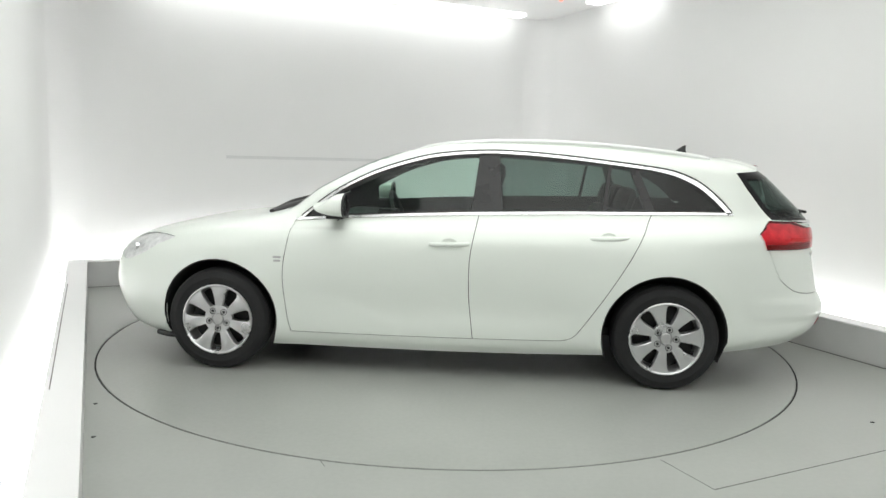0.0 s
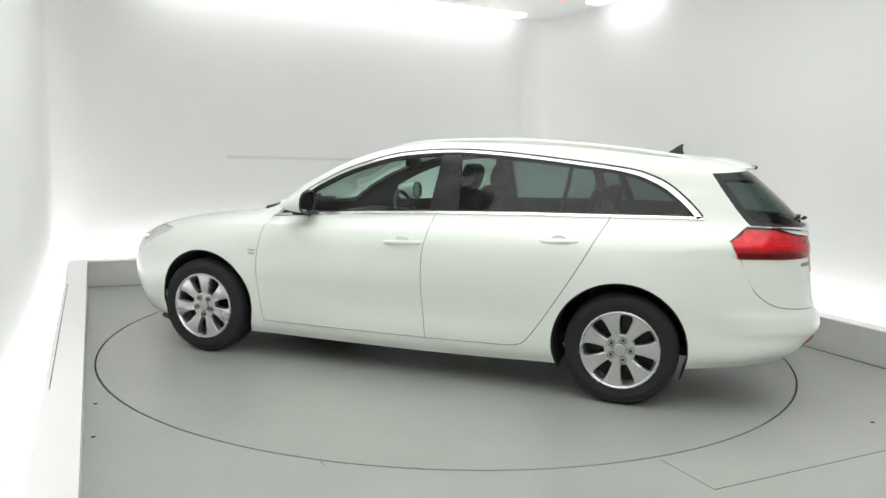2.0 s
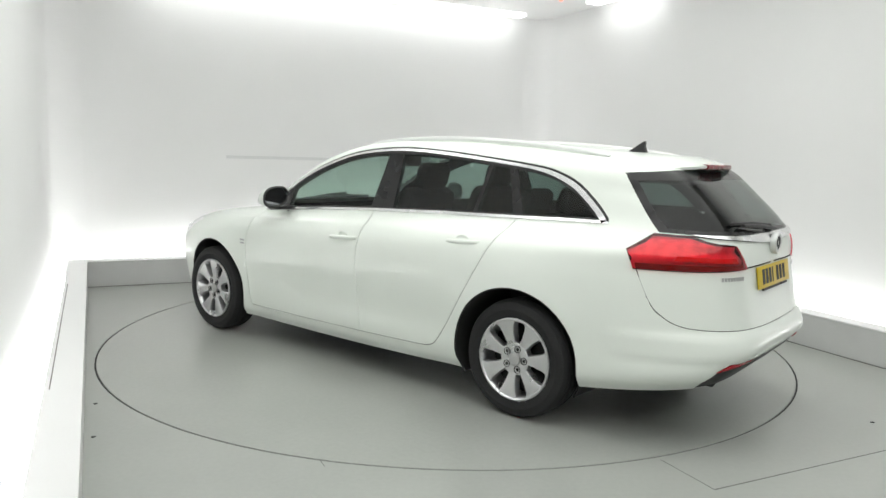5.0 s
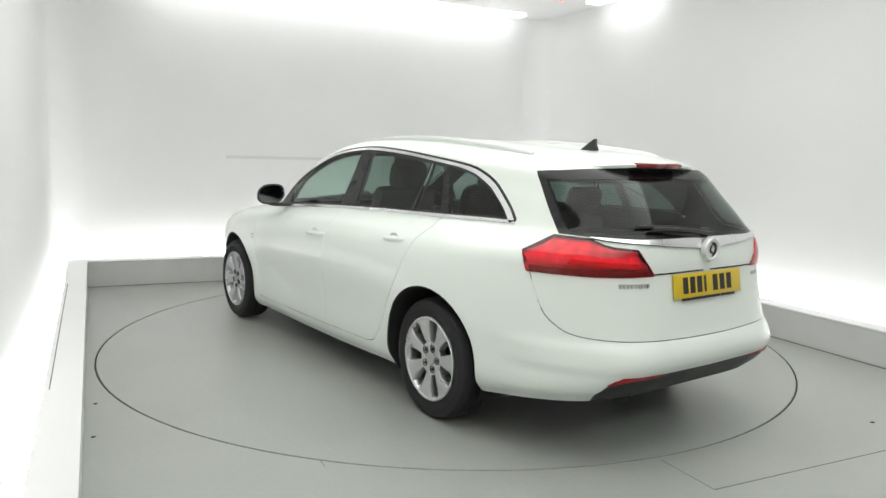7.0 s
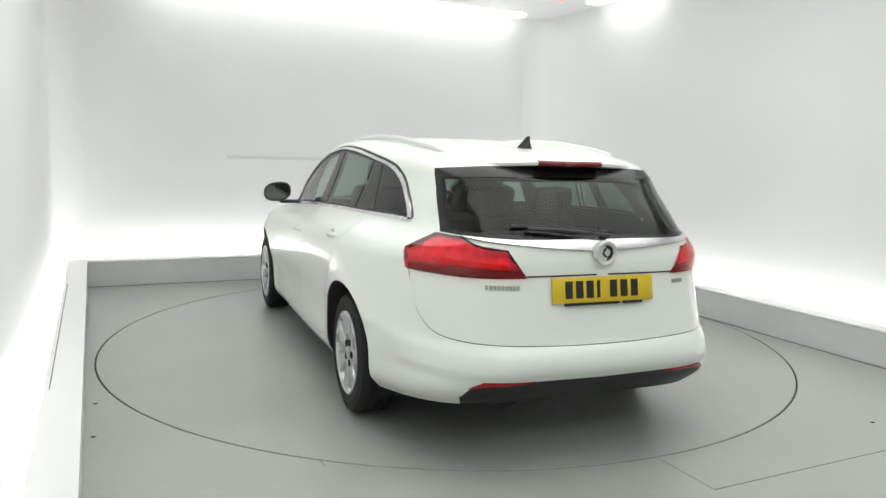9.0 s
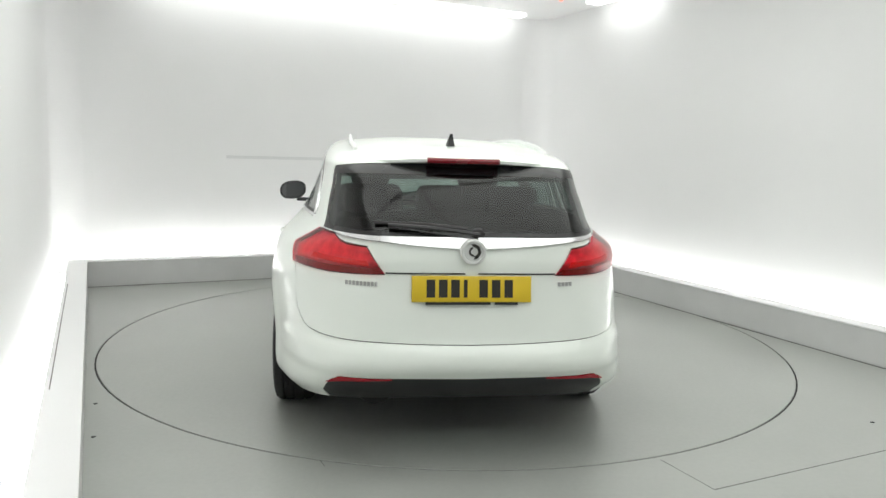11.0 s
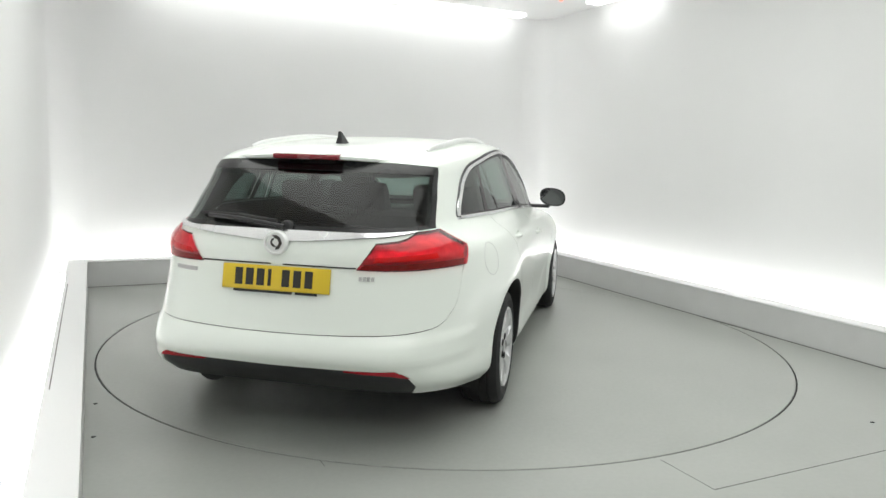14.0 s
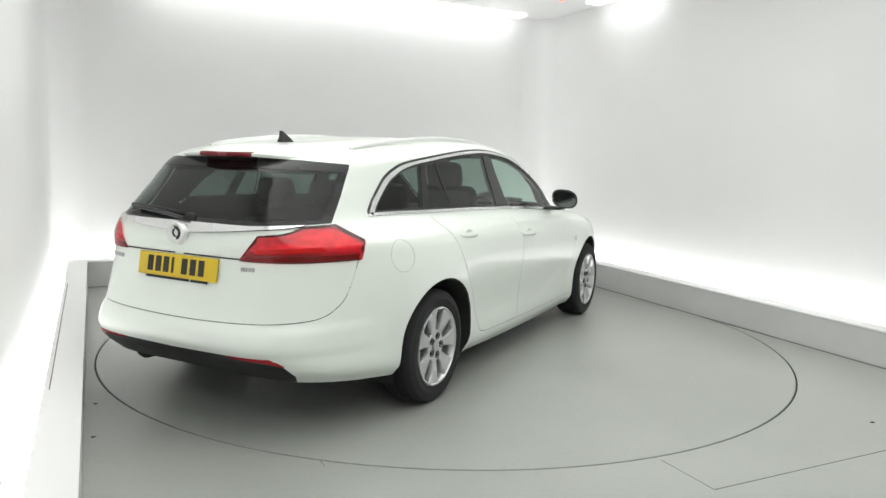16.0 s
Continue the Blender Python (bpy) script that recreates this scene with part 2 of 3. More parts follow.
# ---- turntable ----
turntable = tagged(new("turntable"), "round light grey painted turntable set in the floor", "turntable")
bm = bmesh.new()
add_lathe(bm, [(TABLE_R - 0.009, -0.05), (TABLE_R - 0.009, -0.003), (TABLE_R - 0.011, 0.0)], 128)
part("deck", bm, DISC, turntable)
bm = bmesh.new()
add_lathe(bm, [(TABLE_R - 0.0085, -0.06), (TABLE_R - 0.0085, -0.004), (TABLE_R + 0.001, -0.004), (TABLE_R + 0.001, -0.06)], 128, close=False)
part("edge_ring", bm, GAP, turntable, "dark rubber edge ring")

# ---- the car ----
from mathutils.bvhtree import BVHTree
OX, OY = -1.397, 0.2376
XM = 1.2
car = tagged(new("estate_car"), "white estate car with tinted rear windows on the turntable", "car")


class Row:
    """One line round half the body: a squared ellipse in plan that narrows towards its ends, its height keyed along the length."""

    def __init__(self, xf, xr, w, nf, nr, kf, kr, p, *zs):
        self.xf, self.xr, self.w, self.nf, self.nr, self.kf, self.kr, self.p = xf, xr, w, nf, nr, kf, kr, p
        self.zx, self.zz = np.array(zs[0::2]), np.array(zs[1::2])
        self.slope = np.gradient(self.zz, self.zx)

    def height(self, x):
        i = int(np.clip(np.searchsorted(self.zx, x) - 1, 0, len(self.zx) - 2))
        h = self.zx[i + 1] - self.zx[i]
        t = float(np.clip((x - self.zx[i]) / h, 0, 1))
        return float((2 * t ** 3 - 3 * t * t + 1) * self.zz[i] + (t ** 3 - 2 * t * t + t) * h * self.slope[i]
                     + (3 * t * t - 2 * t ** 3) * self.zz[i + 1] + (t ** 3 - t * t) * h * self.slope[i + 1])

    def at(self, phi):
        c, s = math.cos(phi), math.sin(phi)
        n, end, k = (self.nf, self.xf, self.kf) if c > 0 else (self.nr, self.xr, self.kr)
        u = abs(c) ** (2 / n)
        x = XM + (end - XM) * u
        y = self.w * max(0.0, s) ** (2 / n) * (1 - k * u ** self.p)
        return x, y, self.height(x)


ROWS = (
    Row(3.40, -0.93, 0.855, 5.6, 6.0, 0.03, 0.09, 4, -0.95, 0.300, -0.4, 0.238, 0.4, 0.190, 2.3, 0.165, 3.3, 0.175),
    Row(3.49, -1.005, 0.898, 6.0, 6.2, 0.03, 0.09, 4, -1.0, 0.375, -0.4, 0.31, 0.4, 0.265, 2.3, 0.245, 3.4, 0.25),
    Row(3.575, -1.062, 0.903, 6.0, 6.0, 0.03, 0.155, 4, -1.0, 0.475, 0.0, 0.45, 2.5, 0.44, 3.5, 0.42),
    Row(3.575, -1.028, 0.921, 6.0, 6.0, 0.03, 0.205, 4, -1.0, 0.60, 0.0, 0.62, 2.5, 0.60, 3.5, 0.57),
    Row(3.505, -0.990, 0.922, 5.6, 6.0, 0.04, 0.25, 4, -1.0, 0.82, 0.5, 0.82, 2.3, 0.78, 3.50, 0.735),
    Row(3.19, -0.985, 0.886, 5.2, 5.2, 0.05, 0.16, 4, -1.0, 0.935, 0.0, 0.935, 1.2, 0.91, 2.2, 0.88, 3.17, 0.865),
    Row(2.48, -0.945, 0.812, 6.4, 6.4, 0.03, 0.215, 2, -1.0, 1.035, 0.0, 1.04, 1.2, 1.0, 2.2, 0.945, 2.48, 0.968),
    Row(2.19, -0.810, 0.718, 7.0, 5.6, 0.0, 0.10, 2, -0.8, 1.18, 0.0, 1.22, 1.2, 1.22, 2.0, 1.165, 2.19, 1.145),
    Row(1.81, -0.620, 0.615, 6.5, 6.0, 0.0, 0.0, 2, -0.62, 1.33, -0.2, 1.363, 0.5, 1.412, 1.0, 1.425, 1.4, 1.408, 1.81, 1.335),
    Row(1.44, -0.42, 0.36, 4.8, 4.6, 0.0, 0.0, 2, -0.42, 1.395, 0.1, 1.435, 0.8, 1.462, 1.2, 1.45, 1.44, 1.430),
    Row(1.15, -0.20, 0.0, 4.0, 4.0, 0.0, 0.0, 2, -0.2, 1.415, 0.8, 1.472, 1.15, 1.46),
)


def spline(a, b, c, d, t):
    return 0.5 * (2 * b + (c - a) * t + (2 * a - 5 * b + 4 * c - d) * t * t + (3 * b - a - 3 * c + d) * t ** 3)


def columns(step):
    tau = np.linspace(1, -1, 8001)
    ph = np.arccos(np.sign(tau) * np.abs(tau) ** 2.4)
    p = np.array([ROWS[3].at(a) for a in ph])
    s = np.concatenate([[0], np.cumsum(np.linalg.norm(np.diff(p, axis=0), axis=1))])
    return np.interp(np.linspace(0, s[-1], int(s[-1] / step)), s, ph)


def body_grid(step=0.03, sub=7):
    """Points of the left half, rows from the sill to the roof's middle."""
    ph = columns(step)
    net = np.array([[r.at(a) for a in ph] for r in ROWS])
    ext = np.concatenate([net[:1] * 2 - net[1:2], net, net[-1:] * 2 - net[-2:-1]])
    ext[-1] = net[-2] * np.array([1, -1, 1])
    rows = []
    for i in range(len(ROWS) - 1):
        for k in range(sub):
            rows.append(spline(ext[i], ext[i + 1], ext[i + 2], ext[i + 3], k / sub))
    rows.append(net[-1])
    return np.array(rows)


def half_body():
    g = body_grid()
    bm = bmesh.new()
    vs = [[bm.verts.new(p) for p in r] for r in g]
    for a, b in zip(vs, vs[1:]):
        for i in range(len(a) - 1):
            bm.faces.new((a[i], b[i], b[i + 1], a[i + 1]))
    return bm


def shift(bm):
    """From rear-axle coordinates into the turntable's."""
    bmesh.ops.translate(bm, vec=(OX, OY, 0), verts=bm.verts[:])
    return bm


# --- cutting the shell into panels: side lines in (x, z), rear lines in (s, z), s running round the tail ---
TAIL_X, TAIL_R = -0.1, 0.85


def S(deg):
    return radians(deg) * TAIL_R


def side2(p):
    return p[0], p[2]


def tail2(p):
    return math.atan2(abs(p[1]), TAIL_X - p[0]) * TAIL_R, p[2]


def side3(q):
    return Vector((q[0], 0.8, q[1])), Vector((0, 1, 0))


def tail3(q):
    a = q[0] / TAIL_R
    d = Vector((-math.cos(a), math.sin(a), 0))
    return Vector((TAIL_X, 0, q[1])) + d * TAIL_R, d


def smooth_line(pts, steps=5, closed=False):
    """A rounded line through 2D points."""
    n = len(pts)
    p = [Vector(q) for q in pts]
    out = []
    for i in range(n if closed else n - 1):
        a, b, c, d = (p[k % n] for k in (i - 1, i, i + 1, i + 2)) if closed else (p[max(0, i - 1)], p[i], p[i + 1], p[min(n - 1, i + 2)])
        out += [tuple(spline(a, b, c, d, k / steps)) for k in range(steps)]
    return out if closed else out + [tuple(p[-1])]


def offset_line(pts, d, closed=False):
    n, out = len(pts), []
    for i in range(n):
        a = Vector(pts[(i - 1) % n] if closed or i else pts[0])
        b = Vector(pts[(i + 1) % n] if closed or i < n - 1 else pts[-1])
        t = (b - a).normalized()
        out.append((pts[i][0] - t.y * d, pts[i][1] + t.x * d))
    return out


def inside(q, poly):
    x, y = q
    hit = False
    j = len(poly) - 1
    for i in range(len(poly)):
        (xi, yi), (xj, yj) = poly[i], poly[j]
        if (yi > y) != (yj > y) and x < (xj - xi) * (y - yi) / (yj - yi) + xi:
            hit = not hit
        j = i
    return hit


def distance(q, line):
    best, q = 9.0, Vector(q)
    for a, b in zip(line, line[1:]):
        a, b = Vector(a), Vector(b)
        k = max(0, min(1, (q - a).dot(b - a) / max(1e-9, (b - a).length_squared)))
        best = min(best, (a + (b - a) * k - q).length)
    return best


def dense(line, step=0.02, closed=True):
    pts, out = list(line) + ([line[0]] if closed else []), []
    for a, b in zip(pts, pts[1:]):
        n = max(1, math.ceil(math.dist(a, b) / step))
        out += [(a[0] + (b[0] - a[0]) * k / n, a[1] + (b[1] - a[1]) * k / n) for k in range(n)]
    return out if closed else out + [pts[-1]]


def cut(bm, line, to2, to3, ok, closed=False):
    """Cut the shell along a 2D line."""
    pts = list(line) + ([line[0]] if closed else [])
    near_all = []
    lo = [min(p[k] for p in pts) - 0.04 for k in (0, 1)]
    hi = [max(p[k] for p in pts) + 0.04 for k in (0, 1)]
    for f in bm.faces:
        c = f.verts[0].co
        if ok(c):
            q = to2(c)
            if lo[0] < q[0] < hi[0] and lo[1] < q[1] < hi[1]:
                near_all.append(f)
    for a, b in zip(pts, pts[1:]):
        a3, d1 = to3(a)
        b3, d2 = to3(b)
        n = (b3 - a3).cross(d1 + d2)
        if n.length < 1e-9:
            continue
        x0, x1, y0, y1 = min(a[0], b[0]), max(a[0], b[0]), min(a[1], b[1]), max(a[1], b[1])
        near = []
        for f in near_all:
            if not f.is_valid:
                continue
            qs = [to2(v.co) for v in f.verts]
            if max(q[0] for q in qs) > x0 and min(q[0] for q in qs) < x1 + 1e-5 and max(q[1] for q in qs) > y0 - 1e-5 and min(q[1] for q in qs) < y1 + 1e-5:
                near.append(f)
        if not near:
            continue
        es = {e for f in near for e in f.edges}
        vs = {v for f in near for v in f.verts}
        r = bmesh.ops.bisect_plane(bm, geom=near + list(es) + list(vs), plane_co=a3, plane_no=n.normalized(), dist=0.0003)
        near_all += [g for g in r["geom"] if isinstance(g, bmesh.types.BMFace)]
        near_all = list({f for f in near_all if f.is_valid})


# window outline, pillars and door lines of the side
GLASS_LINE = smooth_line([(2.28, 0.935), (2.16, 1.040), (2.02, 1.140), (1.84, 1.236), (1.67, 1.301), (1.46, 1.360), (1.22, 1.390), (0.97, 1.397),
                          (0.63, 1.377), (0.29, 1.344), (0.02, 1.312), (-0.10, 1.280), (-0.19, 1.238), (-0.27, 1.178), (-0.335, 1.118), (-0.395, 1.050)], 3)
GLASS_LINE += [(-0.2, 1.049), (0.106, 1.042), (0.6, 1.032), (1.14, 1.012), (1.6, 0.988), (1.95, 0.963)]
TRIM_OUT = offset_line(GLASS_LINE, -0.013, True)
TRIM_IN = [tuple(Vector(p).lerp(Vector(q), 1.0 if p[1] < 1.055 or p[0] > 0.1 else 1.0 + 0.8 * min(1.0, (0.1 - p[0]) / 0.25)))
           for p, q in zip(GLASS_LINE, offset_line(GLASS_LINE, 0.015, True))]
SEAL_IN = offset_line(TRIM_IN, 0.012, True)
B_PILLAR = [(1.205, 0.9), (1.185, 1.06), (1.145, 1.45), (1.04, 1.45), (1.00, 1.06), (0.99, 0.9)]
C_PILLAR = [(0.135, 0.95), (0.135, 1.05), (0.285, 1.45), (0.235, 1.45), (0.075, 1.05), (0.07, 0.95)]
DIVIDER = [(0.40, 0.95), (0.40, 1.05), (0.345, 1.45), (0.325, 1.45), (0.378, 1.05), (0.378, 0.95)]
SAIL = [(2.02, 0.9), (2.02, 1.2), (2.35, 1.2), (2.35, 0.9)]
DOOR_FRONT = smooth_line([(2.29, 0.93), (2.303, 0.806), (2.326, 0.66), (2.324, 0.52), (2.30, 0.34), (2.279, 0.258)], 3)
DOOR_MID = smooth_line([(1.141, 1.012), (1.172, 0.85), (1.187, 0.717), (1.182, 0.5), (1.153, 0.264)], 3)
DOOR_REAR = smooth_line([(0.106, 1.043), (0.18, 0.90), (0.257, 0.754), (0.405, 0.507), (0.52, 0.335), (0.575, 0.288), (0.64, 0.276)], 3)
DOOR_LOW = [(2.279, 0.258), (1.7, 0.259), (1.153, 0.264), (0.64, 0.276)]
ARCHES = ((0.012, 0.325, 0.374), (2.737, 0.325, 0.372))
HEAD = smooth_line([(3.05, 0.812), (3.15, 0.765), (3.28, 0.69), (3.42, 0.645), (3.475, 0.70), (3.40, 0.775), (3.24, 0.818)], 3, True)
# tail lines
LAMP = [(S(60.5), 0.95), (S(51.5), 1.025), (S(41), 1.021), (S(37), 0.997), (S(34.5), 0.988), (S(28), 0.978), (S(22.8), 0.858), (S(40), 0.852), (S(58.4), 0.855)]
LAMP_BAND = [(S(27), 0.892), (S(28), 0.915), (S(46), 0.927), (S(47), 0.905)]
LAMP_LOW = [(S(23.5), 0.861), (S(25), 0.883), (S(57.8), 0.886), (S(57.6), 0.861)]
REAR_GLASS = smooth_line([(S(50), 1.028), (S(53), 1.10), (S(57), 1.20), (S(61.5), 1.307)], 3) + [(S(40), 1.325), (S(-3), 1.335), (S(-3), 1.020), (S(25), 1.020), (S(40), 1.023)]
REAR_FRIT = [(S(47), 1.045), (S(50), 1.10), (S(53.5), 1.20), (S(56.5), 1.270), (S(40), 1.278), (S(-3), 1.283), (S(-3), 1.040), (S(25), 1.040)]
BAR = [(S(43.5), 1.021), (S(36), 1.008), (S(26.5), 0.998), (S(14), 0.980), (S(-3), 0.964), (S(-3), 1.016), (S(25), 1.016)]
TAIL_GAP = smooth_line([(S(57.6), 0.857), (S(53.2), 0.70), (S(49.8), 0.64), (S(45.5), 0.602), (S(39), 0.586), (S(24.3), 0.577), (S(10), 0.568), (S(-3), 0.566)], 6)
GATE = [(S(-3), 0.566), (S(-3), 1.34)] + [(S(60), 1.34), (S(57.6), 0.857)] + TAIL_GAP[1:]
VALANCE = [(S(40), 0.20), (S(38.5), 0.335), (S(35), 0.397), (S(32), 0.424), (S(24), 0.423), (S(-3), 0.414), (S(-3), 0.20)]
REFLECTOR = [(S(36), 0.390), (S(35), 0.400), (S(32), 0.425), (S(20), 0.421), (S(20), 0.415), (S(31), 0.405)]
BUMPER = [(S(-3), 0.10), (S(-3), 0.566)] + TAIL_GAP[::-1][1:-1] + [(S(57.6), 0.62), (S(64), 0.45), (S(66), 0.10)]


def on_side(c):
    return c.y > 0.42


def on_tail(c):
    return c.x < -0.2 and c.y > -0.01


def circle(cx, cz, r, n=40):
    return [(cx + r * math.cos(2 * math.pi * i / n), cz + r * math.sin(2 * math.pi * i / n)) for i in range(n)]


G = 0.0021
half = half_body()
for line in (TRIM_OUT, GLASS_LINE, TRIM_IN, SEAL_IN):
    cut(half, line, side2, side3, on_side, True)
for line in (B_PILLAR, C_PILLAR, DIVIDER):
    cut(half, line[1:3], side2, side3, on_side)
    cut(half, line[3:5], side2, side3, on_side)
cut(half, SAIL[:2], side2, side3, on_side)
for line in (DOOR_FRONT, DOOR_MID, DOOR_REAR, DOOR_LOW):
    for k in (-G, G):
        cut(half, offset_line(line, k), side2, side3, on_side)
cut(half, HEAD, side2, side3, on_side, True)
for c in ARCHES:
    cut(half, circle(*c), side2, side3, on_side, True)
for line in (LAMP, offset_line(LAMP, 0.005, True), LAMP_BAND, LAMP_LOW, REAR_GLASS, REAR_FRIT, BAR, VALANCE, REFLECTOR):
    cut(half, dense(line), tail2, tail3, on_tail, True)
for k in (-G, G):
    cut(half, offset_line(TAIL_GAP, k), tail2, tail3, on_tail)
cut(half, BUMPER[-3:-1], tail2, tail3, on_tail)
half.faces.ensure_lookup_table()


def name_of(f):
    """Which panel a face of the shell belongs to."""
    c = f.calc_center_median()
    q = side2(c)
    if c.y > 0.42:
        for cx, cz, r in ARCHES:
            if math.hypot(q[0] - cx, q[1] - cz) < r:
                return "none"
        if inside(q, GLASS_LINE):
            if not inside(q, TRIM_IN):
                return "trim"
            if not inside(q, SEAL_IN):
                return "seal"
            for nm, poly in (("pillar_b", B_PILLAR), ("pillar_c", C_PILLAR), ("divider", DIVIDER), ("sail", SAIL)):
                if inside(q, poly):
                    return nm
            return "front_glass" if q[0] > 1.1 else "rear_glass" if q[0] > 0.2 else "quarter_glass"
        if inside(q, TRIM_OUT) and (q[1] > 1.06 or q[1] > 0.95 and q[0] > 2.0):
            return "roof_seal"
        if 0.2 < q[1] < 1.05:
            for line in (DOOR_FRONT, DOOR_MID, DOOR_REAR, DOOR_LOW):
                if distance(q, line) < G * 1.02:
                    return "gap"
            if inside(q, DOOR_FRONT + DOOR_LOW[1:3] + DOOR_MID[::-1] + [(1.6, 1.1)]):
                return "front_door"
            if inside(q, DOOR_MID + DOOR_LOW[3:] + DOOR_REAR[::-1] + [(0.6, 1.1)]):
                return "rear_door"
        if inside(q, HEAD) and q[0] > 3.0:
            return "headlamp"
    if c.x < -0.2:
        s = tail2(c)
        if inside(s, LAMP):
            if inside(s, offset_line(LAMP, 0.005, True)):
                return "lamp_band" if inside(s, LAMP_BAND) else "lamp_low" if inside(s, LAMP_LOW) else "lamp"
            return "lamp_edge"
        if inside(s, REAR_GLASS):
            return "tail_glass" if inside(s, REAR_FRIT) else "tail_frit"
        if inside(s, BAR):
            return "bar"
        if c.x < -0.5 and distance(s, TAIL_GAP) < G * 1.02:
            return "tail_gap"
        if inside(s, REFLECTOR):
            return "reflector"
        if inside(s, VALANCE):
            return "valance"
        if inside(s, GATE) and s[1] < 1.03:
            return "gate"
        if inside(s, BUMPER):
            return "bumper"
    return "windscreen" if WIND[0] < c.x < WIND[1] and f.normal.x * 1 > 0.25 and abs(c.y) < 0.60 and 0.985 < c.z < 1.37 and c.x > 1.3 else "body"


WIND = (1.35, 2.46)
half.normal_update()
bmesh.ops.recalc_face_normals(half, faces=half.faces[:])
if sum(f.normal.y * f.calc_area() for f in half.faces) < 0:
    bmesh.ops.reverse_faces(half, faces=half.faces[:])
half.verts.index_update()
half.normal_update()
# haunches over the rear wheels and fuller front wings
for v in half.verts:
    x, y, z = v.co
    if y > 0.5 and z < 1.08:
        up = max(0, min(1, (z - 0.2) / 0.25)) * max(0, min(1, (1.06 - z) / 0.30))
        up = up * up * (3 - 2 * up)
        v.co.y += up * (0.023 * math.exp(-((x + 0.02) / 0.50) ** 2) + 0.018 * math.exp(-((x - 2.74) / 0.40) ** 2)) * min(1, (y - 0.5) / 0.3)
SHELL = ([v.co.copy() for v in half.verts], [[v.index for v in f.verts] for f in half.faces])
# flared wheel arches
for v in half.verts:
    x, y, z = v.co
    if y > 0.6 and z < 0.85:
        for (cx, cz, r), swell in zip(ARCHES, (0.012, 0.014)):
            d = (math.hypot(x - cx, z - cz) - r) / 0.085
            v.co.y += swell * math.exp(-d * d)
# lower door crease: the sill swells out below a line that sweeps up towards the front wheel
for v in half.verts:
    x, y, z = v.co
    if y > 0.7 and 0.35 < x < 2.28 and 0.2 < z < 0.75:
        k = max(0, min(1, (x - 1.55) / 0.55))
        zc = 0.375 - 0.03 * (x - 0.6) + 0.16 * k * k * (3 - 2 * k)
        d = max(0, min(1, (zc - z) / 0.03 + 0.5))
        e = max(0, min(1, (x - 0.45) / 0.3)) * max(0, min(1, (2.25 - x) / 0.12))
        v.co.y += 0.0045 * d * d * (3 - 2 * d) * e * max(0, min(1, (z - 0.2) / 0.06))
# bumper: a soft shelf under the tailgate, swelling again above the valance
for v in half.verts:
    x, y, z = v.co
    if x < -0.45 and 0.3 < z < 0.58:
        d = max(0, min(1, (z - 0.425) / 0.03))
        e = max(0, min(1, (0.575 - z) / 0.035))
        k = 0.010 * d * d * (3 - 2 * d) * e * e * (3 - 2 * e) * max(0, min(1, (-0.45 - x) / 0.2))
        out = Vector((x - 0.1, y * 1.2, 0)).normalized()
        v.co += out * k
half.normal_update()
PANELS = {}
for f in half.faces:
    PANELS.setdefault(name_of(f), []).append([v.co.copy() for v in f.verts])
NORMALS = {}
for v in half.verts:
    NORMALS[tuple(round(k, 5) for k in v.co)] = Vector((0, 0, 1)) if v.co.z > 1.41 and v.co.y < 0.35 else v.normal.copy()


def panel(names, sides=(1, -1), out=0.0, thick=0.0):
    """The faces of some panels, on one side or both, moved out along the shell's normals; thick adds a back."""
    bm = bmesh.new()
    for sgn in sides:
        seen = {}
        for nm in names:
            for poly in PANELS.get(nm, []):
                vs = []
                for p in poly:
                    k = tuple(round(c, 5) for c in p)
                    if k not in seen:
                        n = NORMALS.get(k, Vector((0, 0, 1)))
                        q = p + n * out
                        seen[k] = bm.verts.new((q.x, q.y * sgn if abs(q.y) > 1e-6 else 0, q.z))
                    if seen[k] not in vs:
                        vs.append(seen[k])
                if len(vs) > 2:
                    try:
                        bm.faces.new(vs if sgn > 0 else vs[::-1])
                    except ValueError:
                        pass
    bmesh.ops.remove_doubles(bm, verts=[v for v in bm.verts if abs(v.co.y) < 0.002], dist=0.0006)
    if thick:
        bm.normal_update()
        edges = [e for e in bm.edges if e.is_boundary]
        r = bmesh.ops.extrude_edge_only(bm, edges=edges)
        for v in [g for g in r["geom"] if isinstance(g, bmesh.types.BMVert)]:
            v.co -= outward(v.co) * thick
    return shift(bm)


def outward(p):
    """A rough outward direction of the shell, for turned-in edges."""
    d = Vector((0, math.copysign(1, p.y), 0)) if p.x > -0.35 and p.x < 3.1 else Vector((p.x - (TAIL_X if p.x < 0 else 2.6), p.y, 0))
    if p.z > 1.0 and p.x > -0.3:
        d = Vector((d.x, d.y, 0.5))
    return d.normalized()


body = part("body", panel(["body"], thick=0.02), PAINT, car)
part("inner_lining", panel([k for k in PANELS if k not in ("none", "front_glass", "rear_glass", "quarter_glass", "tail_glass", "windscreen")], out=-0.03), LINING, car, "dark grey cabin lining")
part("tailgate_seam", panel(["tail_gap"], out=-0.004), GAP, car, "dark shut line round the tailgate")
for sgn in (1, -1):
    part("door_seam", panel(["gap"], (sgn,), out=-0.004), GAP, car, "dark shut lines round the doors")
part("windscreen", panel(["windscreen"]), CLEAR, car, "green-tinted curved windscreen")
rear_bumper = part("rear_bumper", panel(["bumper"], thick=0.02), PAINT, car)
part("valance", panel(["valance"], out=-0.004), BLACK, rear_bumper, "matt black lower valance")
tailgate = part("tailgate", panel(["gate"], thick=0.012), PAINT, car, "white tailgate")
part("rear_window", panel(["tail_glass"], out=-0.003), TAIL_TINT, tailgate, "dark tinted rear window")
